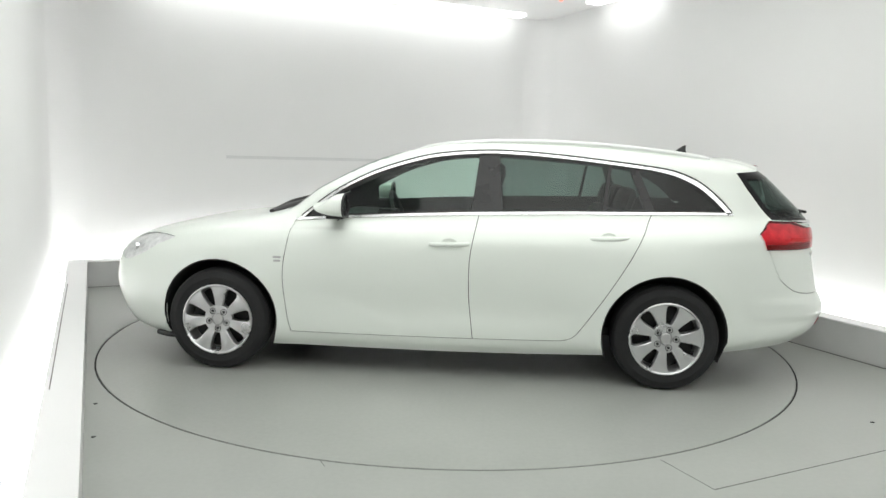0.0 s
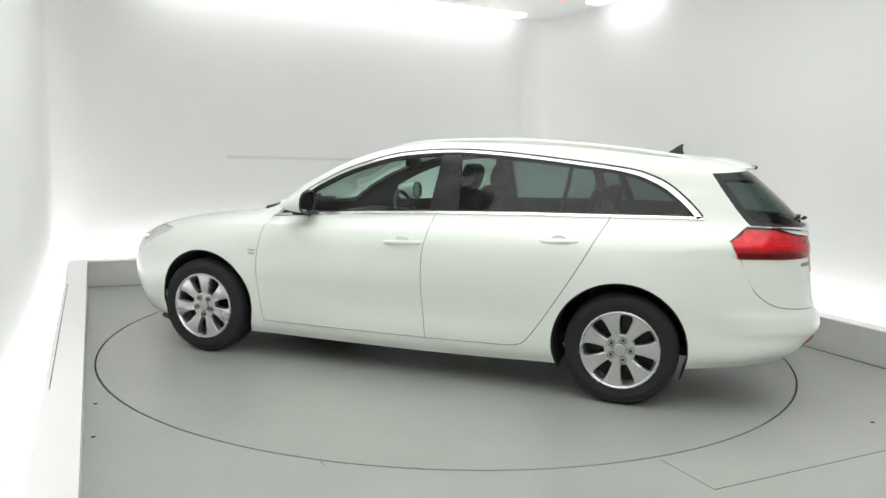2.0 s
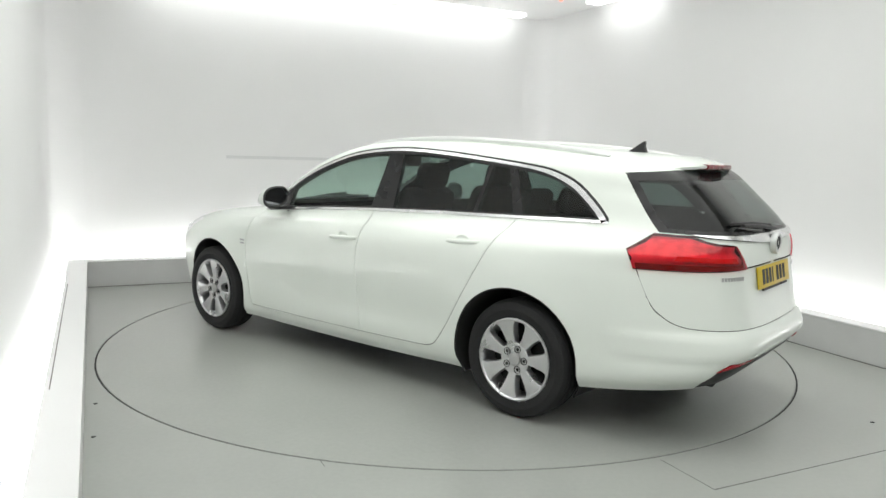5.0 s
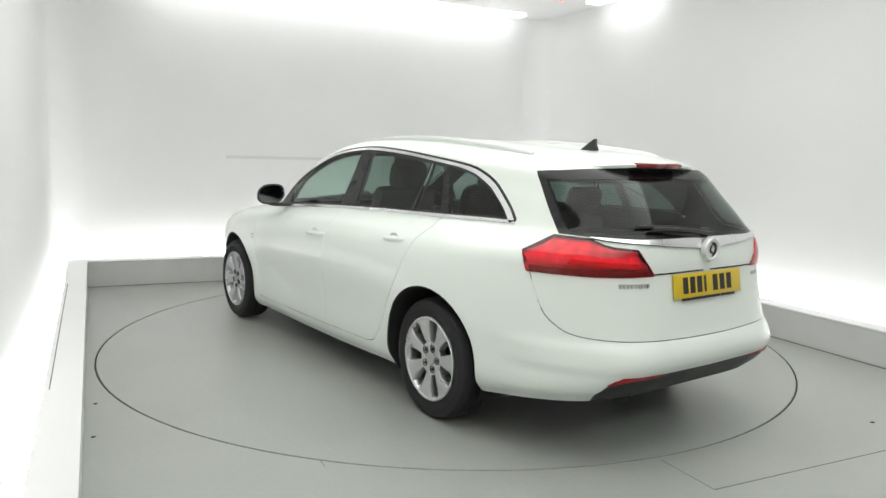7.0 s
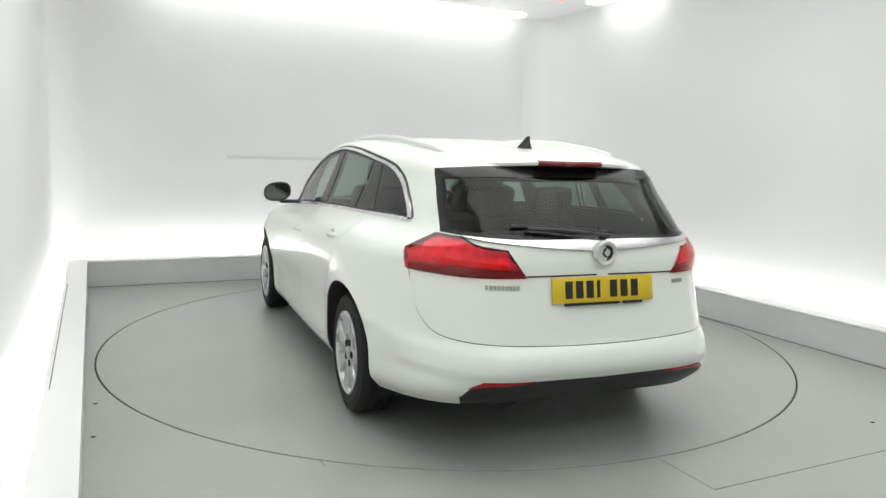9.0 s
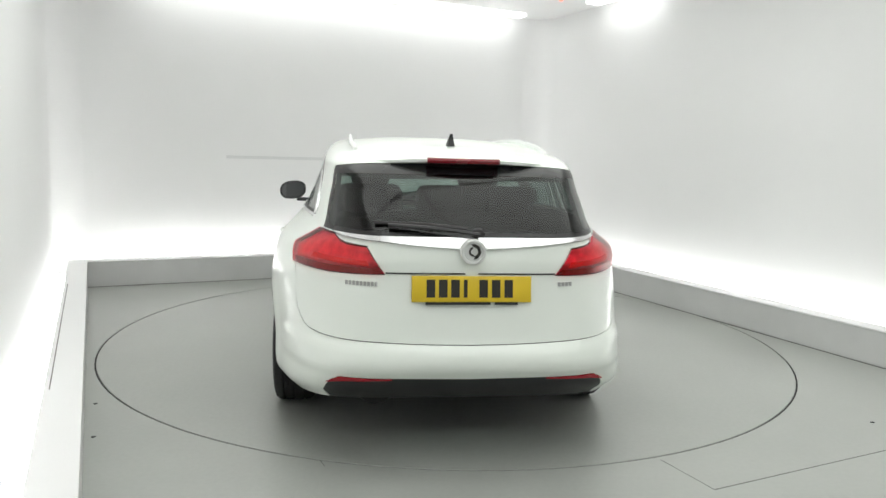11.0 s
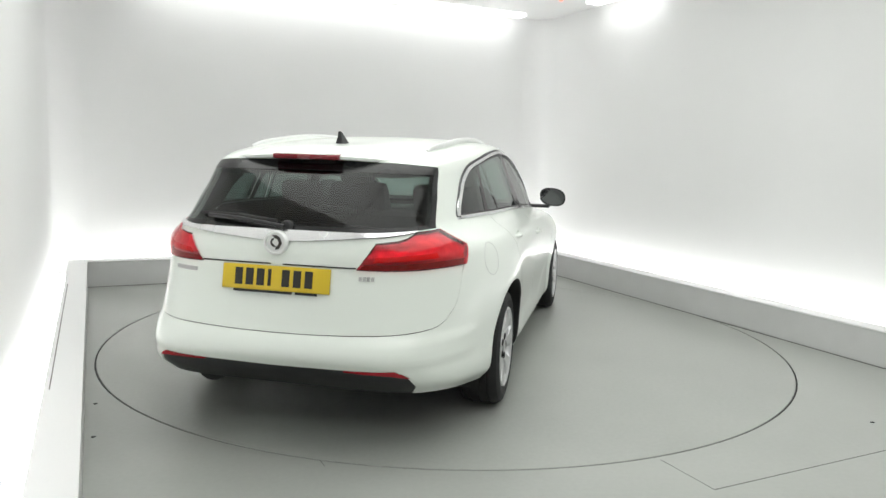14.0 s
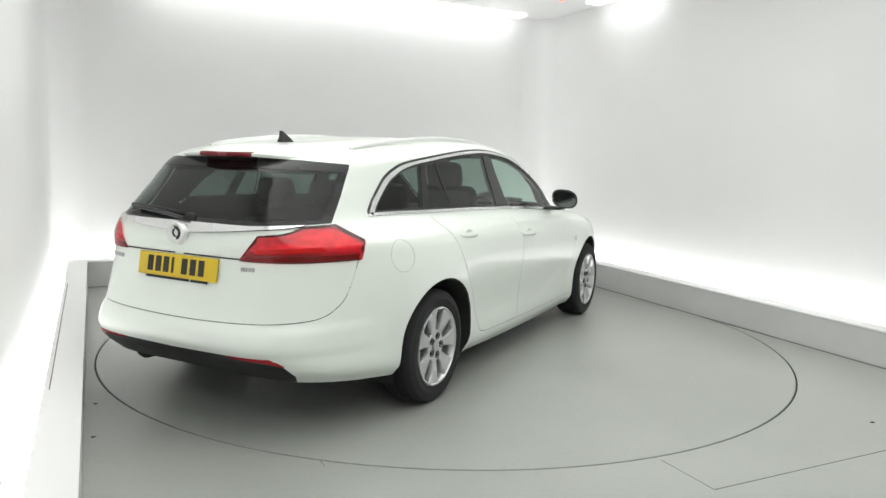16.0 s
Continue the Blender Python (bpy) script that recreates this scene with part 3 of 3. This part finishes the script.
part("window_surround", panel(["tail_frit"], out=-0.002), GLOSS_BLACK, tailgate, "black window surround")
part("trim_bar", panel(["bar"], out=0.012, thick=0.014), CHROME, tailgate, "bright chrome bar below the rear window")
for sgn, side in ((1, "left"), (-1, "right")):
    for nm, glass, tint in (("front_door", "front_glass", CLEAR), ("rear_door", "rear_glass", TINT)):
        door = part("door", panel([nm], (sgn,), thick=0.02), PAINT, car, "white front door" if nm[0] == "f" else "white rear door")
        part("window_glass", panel([glass], (sgn,), out=-0.006), tint, door, "green-tinted door glass" if nm[0] == "f" else "dark privacy door glass")
        hx, hz = (1.31, 0.838) if nm[0] == "f" else (0.37, 0.902)
        hy = 0.925 if nm[0] == "f" else 0.905
        bm = bmesh.new()
        add_tube(bm, [(hx + 0.12 * k, sgn * (hy + 0.005 - 0.020 * abs(k) ** 3), hz - 0.006 * k) for k in (-1, -0.8, -0.4, 0, 0.4, 0.8, 1)], 0.0095, 8, 1.3)
        part("door_handle", shift(bm), PAINT, door, "white pull handle")
        bm = bmesh.new()
        add_lathe(bm, [(0.001, -0.004), (0.05, -0.001), (0.056, 0.001)], 20, pose(hx, sgn * (hy - 0.01), hz + 0.012, -90 * sgn) @ Matrix.Diagonal((0.8, 0.42, 1, 1)), close=False)
        part("handle_cup", shift(bm), PAINT, door)
    part("window_trim", panel(["trim"], (sgn,), out=0.006, thick=0.008), CHROME, car, "bright chrome window trim")
    part("window_seal", panel(["seal"], (sgn,), out=-0.003), BLACK, car, "black rubber window seal")
    part("roof_seal", panel(["roof_seal"], (sgn,), out=-0.002), BLACK, car, "black seal above the window trim")
    for nm, pn in (("pillar_b", "door_pillar"), ("pillar_c", "door_pillar"), ("divider", "window_divider"), ("sail", "mirror_sail")):
        part(pn, panel([nm], (sgn,), out=-0.003), GLOSS_BLACK, car, "gloss black window pillar")
    part("quarter_window", panel(["quarter_glass"], (sgn,), out=-0.005), TAIL_TINT, car, "dark privacy quarter window")
    lamp = part("rear_lamp", panel(["lamp", "lamp_band", "lamp_low"], (sgn,), out=0.007, thick=0.004), LAMP_GLASS, car, "glossy red wrap-round rear lamp")
    bm = panel(["lamp", "lamp_band", "lamp_low"], (sgn,), out=-0.014)
    for v in bm.verts:
        v.co.x += 0.007 * math.sin(v.co.z * 95) + 0.004 * math.sin(v.co.y * 60)
    part("reflector_bowl", bm, BOWL, lamp, "silver reflector behind the red lens")
    part("light_band", panel(["lamp_band"], (sgn,), out=-0.002, thick=0.006), RED_LIT, lamp, "lighter red light band")
    part("lower_band", panel(["lamp_low"], (sgn,), out=-0.002, thick=0.006), RED_DARK, lamp, "dark red lower band")
    part("lamp_seal", panel(["lamp_edge"], (sgn,), out=-0.004), BLACK, lamp, "black rubber seal")
    lamp = part("headlamp", panel(["headlamp"], (sgn,), out=0.003), LENS, car, "clear headlamp lens")
    part("reflector_bowl", panel(["headlamp"], (sgn,), out=-0.006), BOWL, lamp, "silver reflector in the headlamp")
    for hx, hy, hz, hr in ((3.33, 0.735, 0.725, 0.030),):
        bm = bmesh.new()
        add_lathe(bm, [(hr, 0.0), (hr, 0.022), (hr * 0.86, 0.024), (hr * 0.55, 0.004), (0.001, 0.001)], 20, pose(hx, sgn * hy, hz) @ pose(0, 0, 0, 0, 0, 35 * sgn) @ pose(0, 0, 0, 0, 78), close=False)
        part("projector", shift(bm), CHROME, lamp, "round chrome projector ring")
    part("reflector", panel(["reflector"], (sgn,), out=0.004, thick=0.008), RED, rear_bumper, "red bumper reflector")


# --- wheel arches, underside ---
def surface_y(x, z):
    """Half-width of the shell at a place on its side."""
    best = None
    for (k, n) in SIDE_PTS:
        d = (k[0] - x) ** 2 + (k[1] - z) ** 2
        if best is None or d < best[0]:
            best = (d, k[2])
    return best[1]


SIDE_PTS = [((k[0], k[2], k[1]), n) for k, n in NORMALS.items() if k[1] > 0.55 and n.y > 0.5]
for sgn in (1, -1):
    for cx, cz, r in ARCHES:
        bm = bmesh.new()
        rings = []
        for i in range(33):
            a = radians(-25 + 230 * i / 32)
            x, z = cx + r * math.cos(a), cz + r * math.sin(a)
            y = surface_y(x, z)
            rings.append([bm.verts.new((cx + rr * math.cos(a), sgn * yy, cz + rr * math.sin(a))) for rr, yy in ((r, y + 0.001), (r - 0.008, y - 0.006), (r - 0.004, y - 0.05), (r + 0.01, 0.50))])
        for a, b in zip(rings, rings[1:]):
            for k in range(3):
                bm.faces.new((a[k], a[k + 1], b[k + 1], b[k]))
        part("wheel_arch", shift(bm), DARK, car, "black wheel arch liner")
bm = box((-0.62, -0.70, 0.27), (3.2, 0.70, 0.33), 0.02)
part("underbody", shift(bm), DARK, car, "black underbody")
bm = bmesh.new()
add_tube(bm, [(-0.50, 0.40, 0.29), (-0.55, 0.40, 0.295), (-0.84, 0.40, 0.31), (-0.87, 0.40, 0.31)], 0.075, 16, 0.75)
part("silencer", shift(bm), DARK, car, "dark exhaust silencer")


# --- wheels ---
def build_wheel(sgn):
    """A wheel at the origin, its face towards +y."""
    m = pose(0, 0, 0, -90)
    bm = bmesh.new()
    prof = [(0.216, -0.100), (0.230, -0.106), (0.275, -0.107), (0.300, -0.098), (0.312, -0.080), (0.3165, -0.056), (0.309, -0.054), (0.309, -0.046), (0.3165, -0.044), (0.3165, -0.006), (0.309, -0.004), (0.309, 0.004), (0.3165, 0.006), (0.3165, 0.044), (0.309, 0.046), (0.309, 0.054), (0.3165, 0.056), (0.312, 0.080), (0.300, 0.098), (0.275, 0.107), (0.262, 0.109), (0.258, 0.1065), (0.232, 0.106), (0.219, 0.098)]
    add_lathe(bm, prof, 64, m, close=False)
    tyre = bm
    bm = bmesh.new()
    add_lathe(bm, [(0.220, 0.098), (0.2195, 0.106), (0.213, 0.109), (0.207, 0.104), (0.200, 0.090), (0.196, 0.06), (0.190, -0.09)], 64, m, close=False)
    rim = bm
    bm = bmesh.new()
    for i in range(7):
        a = 2 * math.pi * i / 7
        ca, sa = math.cos(a), math.sin(a)
        sec = []
        for r, w, h in ((0.040, 0.019, 0.086), (0.075, 0.024, 0.089), (0.095, 0.0265, 0.093), (0.125, 0.032, 0.0975), (0.155, 0.040, 0.1005), (0.178, 0.048, 0.102), (0.190, 0.058, 0.1025), (0.199, 0.078, 0.103), (0.209, 0.093, 0.104)):
            ring = [(-w, h - 0.045), (-w, h - 0.011), (-w * 0.93, h - 0.003), (-w * 0.75, h), (0, h - 0.0025), (w * 0.75, h), (w * 0.93, h - 0.003), (w, h - 0.011), (w, h - 0.045)]
            sec.append([bm.verts.new((r * ca - t * sa, y, r * sa + t * ca)) for t, y in ring])
        for p, q in zip(sec, sec[1:]):
            for k in range(8):
                bm.faces.new((p[k], q[k], q[k + 1], p[k + 1]))
    add_lathe(bm, [(0.088, 0.05), (0.088, 0.086), (0.084, 0.0905), (0.040, 0.0895), (0.034, 0.085)], 42, m, close=False)
    spokes = bm
    bm = bmesh.new()
    add_lathe(bm, [(0.035, 0.080), (0.034, 0.094), (0.029, 0.098), (0.027, 0.0965), (0.012, 0.0985), (0.001, 0.099)], 28, m, close=False)
    cap = bm
    bm = bmesh.new()
    add_lathe(bm, [(0.195, -0.02), (0.195, 0.0), (0.09, 0.004), (0.001, 0.004)], 40, m, close=False)
    disc = bm
    bolts = []
    for i in range(5):
        a = 2 * math.pi * i / 5 + radians(14.7)
        bm = bmesh.new()
        add_lathe(bm, [(0.0195, 0.08), (0.0195, 0.0935), (0.0175, 0.0945), (0.0155, 0.086), (0.009, 0.085), (0.009, 0.091), (0.001, 0.0915)], 14, pose(0.060 * math.cos(a), 0, 0.057 * math.sin(a)) @ m, close=False)
        bolts.append(bm)
    return tyre, rim, spokes, cap, disc, bolts


for x in (0.0, 2.737):
    for sgn in (1, -1):
        tyre, rim, spokes, cap, disc, bolts = build_wheel(sgn)
        m = pose(x, sgn * (0.80 if x < 1 else 0.828), 0.3168, 0, 0, 0 if sgn > 0 else 180) @ pose(0, 0, 0, 0, -21.3 - 7.8 * x, 0)
        for b in (tyre, rim, spokes, cap, disc, *bolts):
            bmesh.ops.recalc_face_normals(b, faces=b.faces[:])
            bmesh.ops.transform(b, matrix=m, verts=b.verts[:])
            shift(b)
        w = part("wheel", rim, ALLOY, car, "silver alloy wheel with seven broad spokes")
        part("tyre", tyre, RUBBER, w, "black rubber tyre")
        part("spokes", spokes, ALLOY, w, "seven broad satin silver spokes", sharp=30)
        part("centre_cap", cap, STEEL, w, "round silver centre cap")
        part("brake_disc", disc, BRAKE, w, "steel brake disc")
        for b in bolts:
            part("wheel_bolt", b, RUBBER, w)

# --- tail details ---
def tail_point(y, z):
    """The shell's rearmost place at (y, z)."""
    return TAIL_TREE.ray_cast(Vector((-3, abs(y), z)), Vector((1, 0, 0)))[0].x


TAIL_TREE = BVHTree.FromPolygons(*SHELL)
TILT = 9
PLATE = pose(-1.000, 0, 0.803, 0, 0, 0) @ pose(0, 0, 0, 0, TILT, 0)
bm = box((-0.005, -0.26, -0.056), (0.004, 0.26, 0.056), 0.0025, PLATE)
plate = part("number_plate", shift(bm), YELLOW, tailgate, "yellow number plate with dark bars")
for i, (yy, ww) in enumerate(((0.178, 0.037), (0.125, 0.037), (0.072, 0.037), (0.028, 0.016), (-0.05, 0.037), (-0.105, 0.037), (-0.16, 0.037))):
    bm = box((-0.0065, yy - ww / 2, -0.036), (-0.0045, yy + ww / 2, 0.04), 0, PLATE)
    part("plate_bar", shift(bm), INK, plate, "dark bar")
bm = bmesh.new()
for a, b in ((-0.2, -0.1), (-0.08, 0.2)):
    add_box(bm, (-0.008, a, -0.067), (0.003, b, -0.056), PLATE)
part("plate_footer", shift(bm), BLACK, plate, "black strip below the plate", smooth=False)
bm = bmesh.new()
add_tube(bm, [(tail_point(y, 0.867) - 0.001, y, 0.867) for y in (0.37 - 0.74 * i / 24 for i in range(25))], 0.0035, 6)
part("grip_strip", shift(bm), DARK, tailgate, "thin dark grip strip above the plate")
BADGE = pose(-1.004, 0, 0.964, 0, -90, 0)
bm = bmesh.new()
add_lathe(bm, [(0.055, -0.02), (0.055, 0.004), (0.052, 0.010), (0.044, 0.010), (0.040, 0.003), (0.001, 0.003)], 36, BADGE, close=False)
badge = part("badge", shift(bm), SILVER, tailgate, "round chrome badge")
bm = bmesh.new()
add_lathe(bm, [(0.0395, 0.0032), (0.038, 0.0045), (0.001, 0.0045)], 32, BADGE, close=False)
part("badge_field", shift(bm), SILVER, badge, "bright badge field")
for turn, big in ((0, 1.0), (180, 0.62)):
    bm = bmesh.new()
    fig = [(big * r * math.cos(a + radians(turn)), 0.002 + big * r * math.sin(a + radians(turn))) for r, arc in ((0.034, (70, 105, 140, 185, 230, 265)), (0.020, (250, 215, 180, 140, 95))) for a in map(radians, arc)]
    lo = [bm.verts.new((-1.0075, a, 0.964 + b)) for a, b in fig]
    hi = [bm.verts.new((-1.0125, a, 0.964 + b)) for a, b in fig]
    bm.faces.new(hi)
    for i in range(len(fig)):
        j = (i + 1) % len(fig)
        bm.faces.new((lo[i], lo[j], hi[j], hi[i]))
    bmesh.ops.recalc_face_normals(bm, faces=bm.faces[:])
    part("badge_figure", shift(bm), INK, badge, "dark curved badge figure", smooth=False)
for y0, y1, z, n in ((0.54, 0.40, 0.819, 9), (-0.385, -0.455, 0.822, 4)):
    bm = bmesh.new()
    for i in range(n):
        ya, yb = y0 + (y1 - y0) * i / n, y0 + (y1 - y0) * (i + 0.72) / n
        x = tail_point((ya + yb) / 2, z)
        add_box(bm, (x - 0.005, min(ya, yb), z - 0.009), (x + 0.004, max(ya, yb), z + 0.009))
    part("lettering", shift(bm), STEEL, tailgate, "row of small chrome bars", smooth=False)
# fuel flap on the wing
FLAP = (-0.32, 0.855)
bm = bmesh.new()
ring = [(FLAP[0] + 0.082 * math.cos(a), FLAP[1] + 0.082 * math.sin(a)) for a in (2 * math.pi * i / 48 for i in range(49))]
add_tube(bm, [(x, -TAIL_TREE.ray_cast(Vector((x, 3, z)), Vector((0, -1, 0)))[0].y, z) for x, z in ring], 0.0014, 5)
part("fuel_flap_seam", shift(bm), SEAM_PALE, car, "thin round seam of the fuel flap")
# rear wiper
def on_glass(y, z, lift):
    return tail_point(y, z) - lift, y, z


bm = bmesh.new()
add_tube(bm, [on_glass(*q) for q in ((-0.03, 1.036, 0.035), (0.06, 1.048, 0.042), (0.20, 1.062, 0.038), (0.36, 1.068, 0.030))], 0.013, 8, 0.7)
add_tube(bm, [on_glass(*q) for q in ((0.02, 1.056, 0.016), (0.2, 1.072, 0.018), (0.42, 1.076, 0.016))], 0.008, 6)
add_lathe(bm, [(0.028, -0.03), (0.028, 0.01), (0.02, 0.018), (0.001, 0.02)], 16, pose(-0.945, -0.03, 1.034, 0, -80, 0), close=False)
part("rear_wiper", shift(bm), BLACK, tailgate, "black rear wiper")
# roof spoiler with the high brake light
bm = bmesh.new()
grid = []
for i in range(25):
    y = -0.535 + 1.07 * i / 24
    k = abs(y) / 0.535
    xt, zt = -0.685 + 0.20 * k ** 2.6, 1.352 - 0.028 * k ** 2
    xr, zr = xt + 0.26, zt + 0.054 - 0.045 * k ** 4
    grid.append([bm.verts.new(p) for p in ((xr, y, zr - 0.004), (xr - 0.10, y, zr - 0.010), (xt + 0.03, y, zt + 0.010), (xt, y, zt), (xt + 0.004, y, zt - 0.014), (xt + 0.10, y, zt - 0.022))])
for a, b in zip(grid, grid[1:]):
    for k in range(5):
        bm.faces.new((a[k], a[k + 1], b[k + 1], b[k]))
bmesh.ops.recalc_face_normals(bm, faces=bm.faces[:])
spoiler = part("roof_spoiler", shift(bm), PAINT, tailgate, "white roof spoiler")
bm = bmesh.new()
secs = []
for i in range(9):
    y = -0.17 + 0.34 * i / 8
    xt = -0.689 + 0.20 * (abs(y) / 0.555) ** 2.6
    secs.append([bm.verts.new((xt + a, y, 1.351 + b)) for a, b in ((0.05, 0.010), (0.0, 0.003), (-0.005, -0.006), (0.0, -0.018), (0.05, -0.022))])
for a, b in zip(secs, secs[1:]):
    for k in range(4):
        bm.faces.new((a[k], a[k + 1], b[k + 1], b[k]))
for e in (secs[0], secs[-1]):
    bm.faces.new(e)
bmesh.ops.recalc_face_normals(bm, faces=bm.faces[:])
part("brake_light", shift(bm), RED_DARK, spoiler, "dark red high brake light")
# roof rails, aerial
for sgn in (1, -1):
    bm = bmesh.new()
    path = [(x, sgn * (0.515 - 0.035 * max(0.0, (x - 0.6) / 1.0) ** 2 - 0.02 * max(0.0, -x / 0.28)), z) for x, z in
            smooth_line([(1.60, 1.375), (1.53, 1.413), (1.42, 1.440), (1.2, 1.464), (0.9, 1.476), (0.6, 1.475), (0.3, 1.460), (0.0, 1.434), (-0.2, 1.410), (-0.28, 1.392)], 4)]
    add_tube(bm, [(x, y, z - 0.008) for x, y, z in path], 0.010, 8, 1.2)
    rail = part("roof_rail", shift(bm), SILVER, car, "slim silver roof rail")
    bm = bmesh.new()
    add_tube(bm, [(x, y - sgn * 0.004, z - 0.026) for x, y, z in path[2:-2]], 0.007, 8, 2.4)
    part("rail_base", shift(bm), PAINT, rail, "white base of the roof rail")
bm = bmesh.new()
fin = [(-0.145, -0.004), (-0.175, 0.018), (-0.215, 0.046), (-0.238, 0.060), (-0.249, 0.060), (-0.245, 0.030), (-0.256, -0.004)]
secs = [[bm.verts.new((x, w * (1 - 0.85 * z / 0.08), 1.418 + z)) for x, z in fin] for w in (-0.017, 0.017)]
bm.faces.new(secs[0])
bm.faces.new(secs[1][::-1])
for i in range(len(fin)):
    j = (i + 1) % len(fin)
    bm.faces.new((secs[0][i], secs[1][i], secs[1][j], secs[0][j]))
bmesh.ops.recalc_face_normals(bm, faces=bm.faces[:])
part("roof_aerial", shift(bm), BLACK, car, "black shark-fin aerial", smooth=False)


# --- door mirrors ---
for sgn in (1, -1):
    bm = bmesh.new()
    rings = []
    for k in range(9):
        t = k / 8
        a = t * math.pi / 2
        sc = math.cos(a) ** 0.7 if k < 8 else 0.05
        rings.append([bm.verts.new((1.93 + 0.16 * math.sin(a) * (1 - 0.3 * math.sin(b)), sgn * (0.955 + 0.097 * sc * math.copysign(abs(math.cos(b)) ** 0.8, math.cos(b)) - 0.03 * t),
                                    1.055 + 0.068 * sc * math.copysign(abs(math.sin(b)) ** 0.8, math.sin(b)) - 0.01 * math.cos(b))) for b in (2 * math.pi * i / 24 for i in range(24))])
    for a, b in zip(rings, rings[1:]):
        for i in range(24):
            j = (i + 1) % 24
            bm.faces.new((a[i], a[j], b[j], b[i]))
    bm.faces.new(rings[-1])
    bmesh.ops.recalc_face_normals(bm, faces=bm.faces[:])
    mirror = part("door_mirror", shift(bm), PAINT, car, "white door mirror on a black foot")
    bm = bmesh.new()
    vs = [bm.verts.new((1.938, sgn * (0.955 + 0.092 * math.copysign(abs(math.cos(b)) ** 0.8, math.cos(b))), 1.055 + 0.063 * math.copysign(abs(math.sin(b)) ** 0.8, math.sin(b)) - 0.01 * math.cos(b))) for b in (2 * math.pi * i / 24 for i in range(24))]
    bm.faces.new(vs)
    part("mirror_glass", shift(bm), MIRROR, mirror, "mirror glass in a dark rim")
    bm = bmesh.new()
    add_tube(bm, [(1.932, sgn * (0.955 + 0.096 * math.copysign(abs(math.cos(b)) ** 0.8, math.cos(b))), 1.055 + 0.066 * math.copysign(abs(math.sin(b)) ** 0.8, math.sin(b)) - 0.01 * math.cos(b)) for b in (2 * math.pi * i / 24 for i in range(25))], 0.007, 6)
    part("mirror_rim", shift(bm), BLACK, mirror, "black mirror rim")
    bm = box((1.95, 0.74, 0.965), (2.06, 0.93, 0.988), 0.010)
    if sgn < 0:
        bmesh.ops.scale(bm, vec=(1, -1, 1), verts=bm.verts[:])
        bmesh.ops.reverse_faces(bm, faces=bm.faces[:])
    part("mirror_foot", shift(bm), BLACK, mirror, "black mirror foot")
    # small chrome bars on the front wing
    bm = bmesh.new()
    for z, w in ((0.722, 0.024), (0.700, 0.020)):
        add_box(bm, (2.36 - w, sgn * (surface_y(2.36, 0.7) - 0.004), z - 0.006), (2.36 + w, sgn * (surface_y(2.36, 0.7) + 0.003), z + 0.006))
    part("wing_badge", shift(bm), STEEL, car, "small grey wing badge", smooth=False)


# --- front bumper details ---
for sgn in (1, -1):
    bm = bmesh.new()
    add_tube(bm, [(3.06, sgn * 0.81, 0.175), (3.12, sgn * 0.79, 0.172), (3.20, sgn * 0.75, 0.175)], 0.018, 8)
    part("front_lip", shift(bm), BLACK, car, "black lip below the front bumper")
# --- windscreen cowl and wipers ---
bm = bmesh.new()
add_tube(bm, [(2.55, 0.42, 0.955), (2.50, 0.2, 0.985), (2.46, -0.1, 1.0), (2.45, -0.4, 0.99)], 0.022, 8, 0.8)
add_tube(bm, [(2.58, 0.30, 0.955), (2.52, 0.05, 1.005), (2.44, -0.15, 1.03)], 0.012, 6)
part("wiper", shift(bm), BLACK, car, "black windscreen wipers and cowl")


# --- cabin ---
def seat(x, y, w, tilt, rests, tall=0.70):
    m = pose(x, y, 0.38)
    bm = box((-0.25, -w, 0), (0.27, w, 0.17), 0.05, m)
    s = part("seat", shift(bm), SEAT, car, "dark grey cloth seat")
    back = m @ pose(-0.24, 0, 0.1, 0, -tilt)
    bm = box((-0.07, -w, 0), (0.07, w, tall), 0.06, back)
    for v in bm.verts:
        v.co.y = y + (v.co.y - y) * (1 - 0.14 * max(0.0, v.co.z - 0.85) / 0.25)
    part("backrest", shift(bm), SEAT, s)
    for r in rests:
        bm = box((-0.05, r - 0.135, tall - 0.01), (0.05, r + 0.135, tall + 0.17), 0.05, back)
        part("headrest", shift(bm), SEAT, s)


seat(1.50, 0.37, 0.26, 16, (0,))
seat(1.50, -0.37, 0.26, 16, (0,))
seat(0.66, 0.0, 0.66, 18, (-0.42, 0.0, 0.42), 0.58)
bm = box((1.95, -0.70, 0.62), (2.25, 0.70, 0.93), 0.07)
part("dashboard", shift(bm), BLACK, car, "black dashboard")
bm = bmesh.new()
add_tube(bm, [(1.80 + 0.06 * math.sin(a), -0.37 + 0.185 * math.cos(a), 0.90 + 0.17 * math.sin(a)) for a in (2 * math.pi * i / 28 for i in range(29))], 0.015, 8)
add_box(bm, (1.80, -0.43, 0.86), (1.95, -0.31, 0.94))
part("steering_wheel", shift(bm), BLACK, car, "black steering wheel")
bm = box((-0.62, -0.62, 0.40), (0.24, 0.62, 0.93), 0.03)
part("boot_cover", shift(bm), LINING, car, "dark load cover")
bm = box((-0.012, -0.125, -0.04), (0.02, 0.125, 0.035), 0.012, pose(1.60, 0, 1.315))
part("interior_mirror", shift(bm), BLACK, car, "black interior mirror")


def motions():
    rows = [(t, pose(0, 0, 0, 0, 0, 175.85 - 7.058 * t)) for t in (0.0, 4.0, 8.0, 12.0, 16.0)]
    walk(car, rows)
    walk(turntable, rows)


motions()
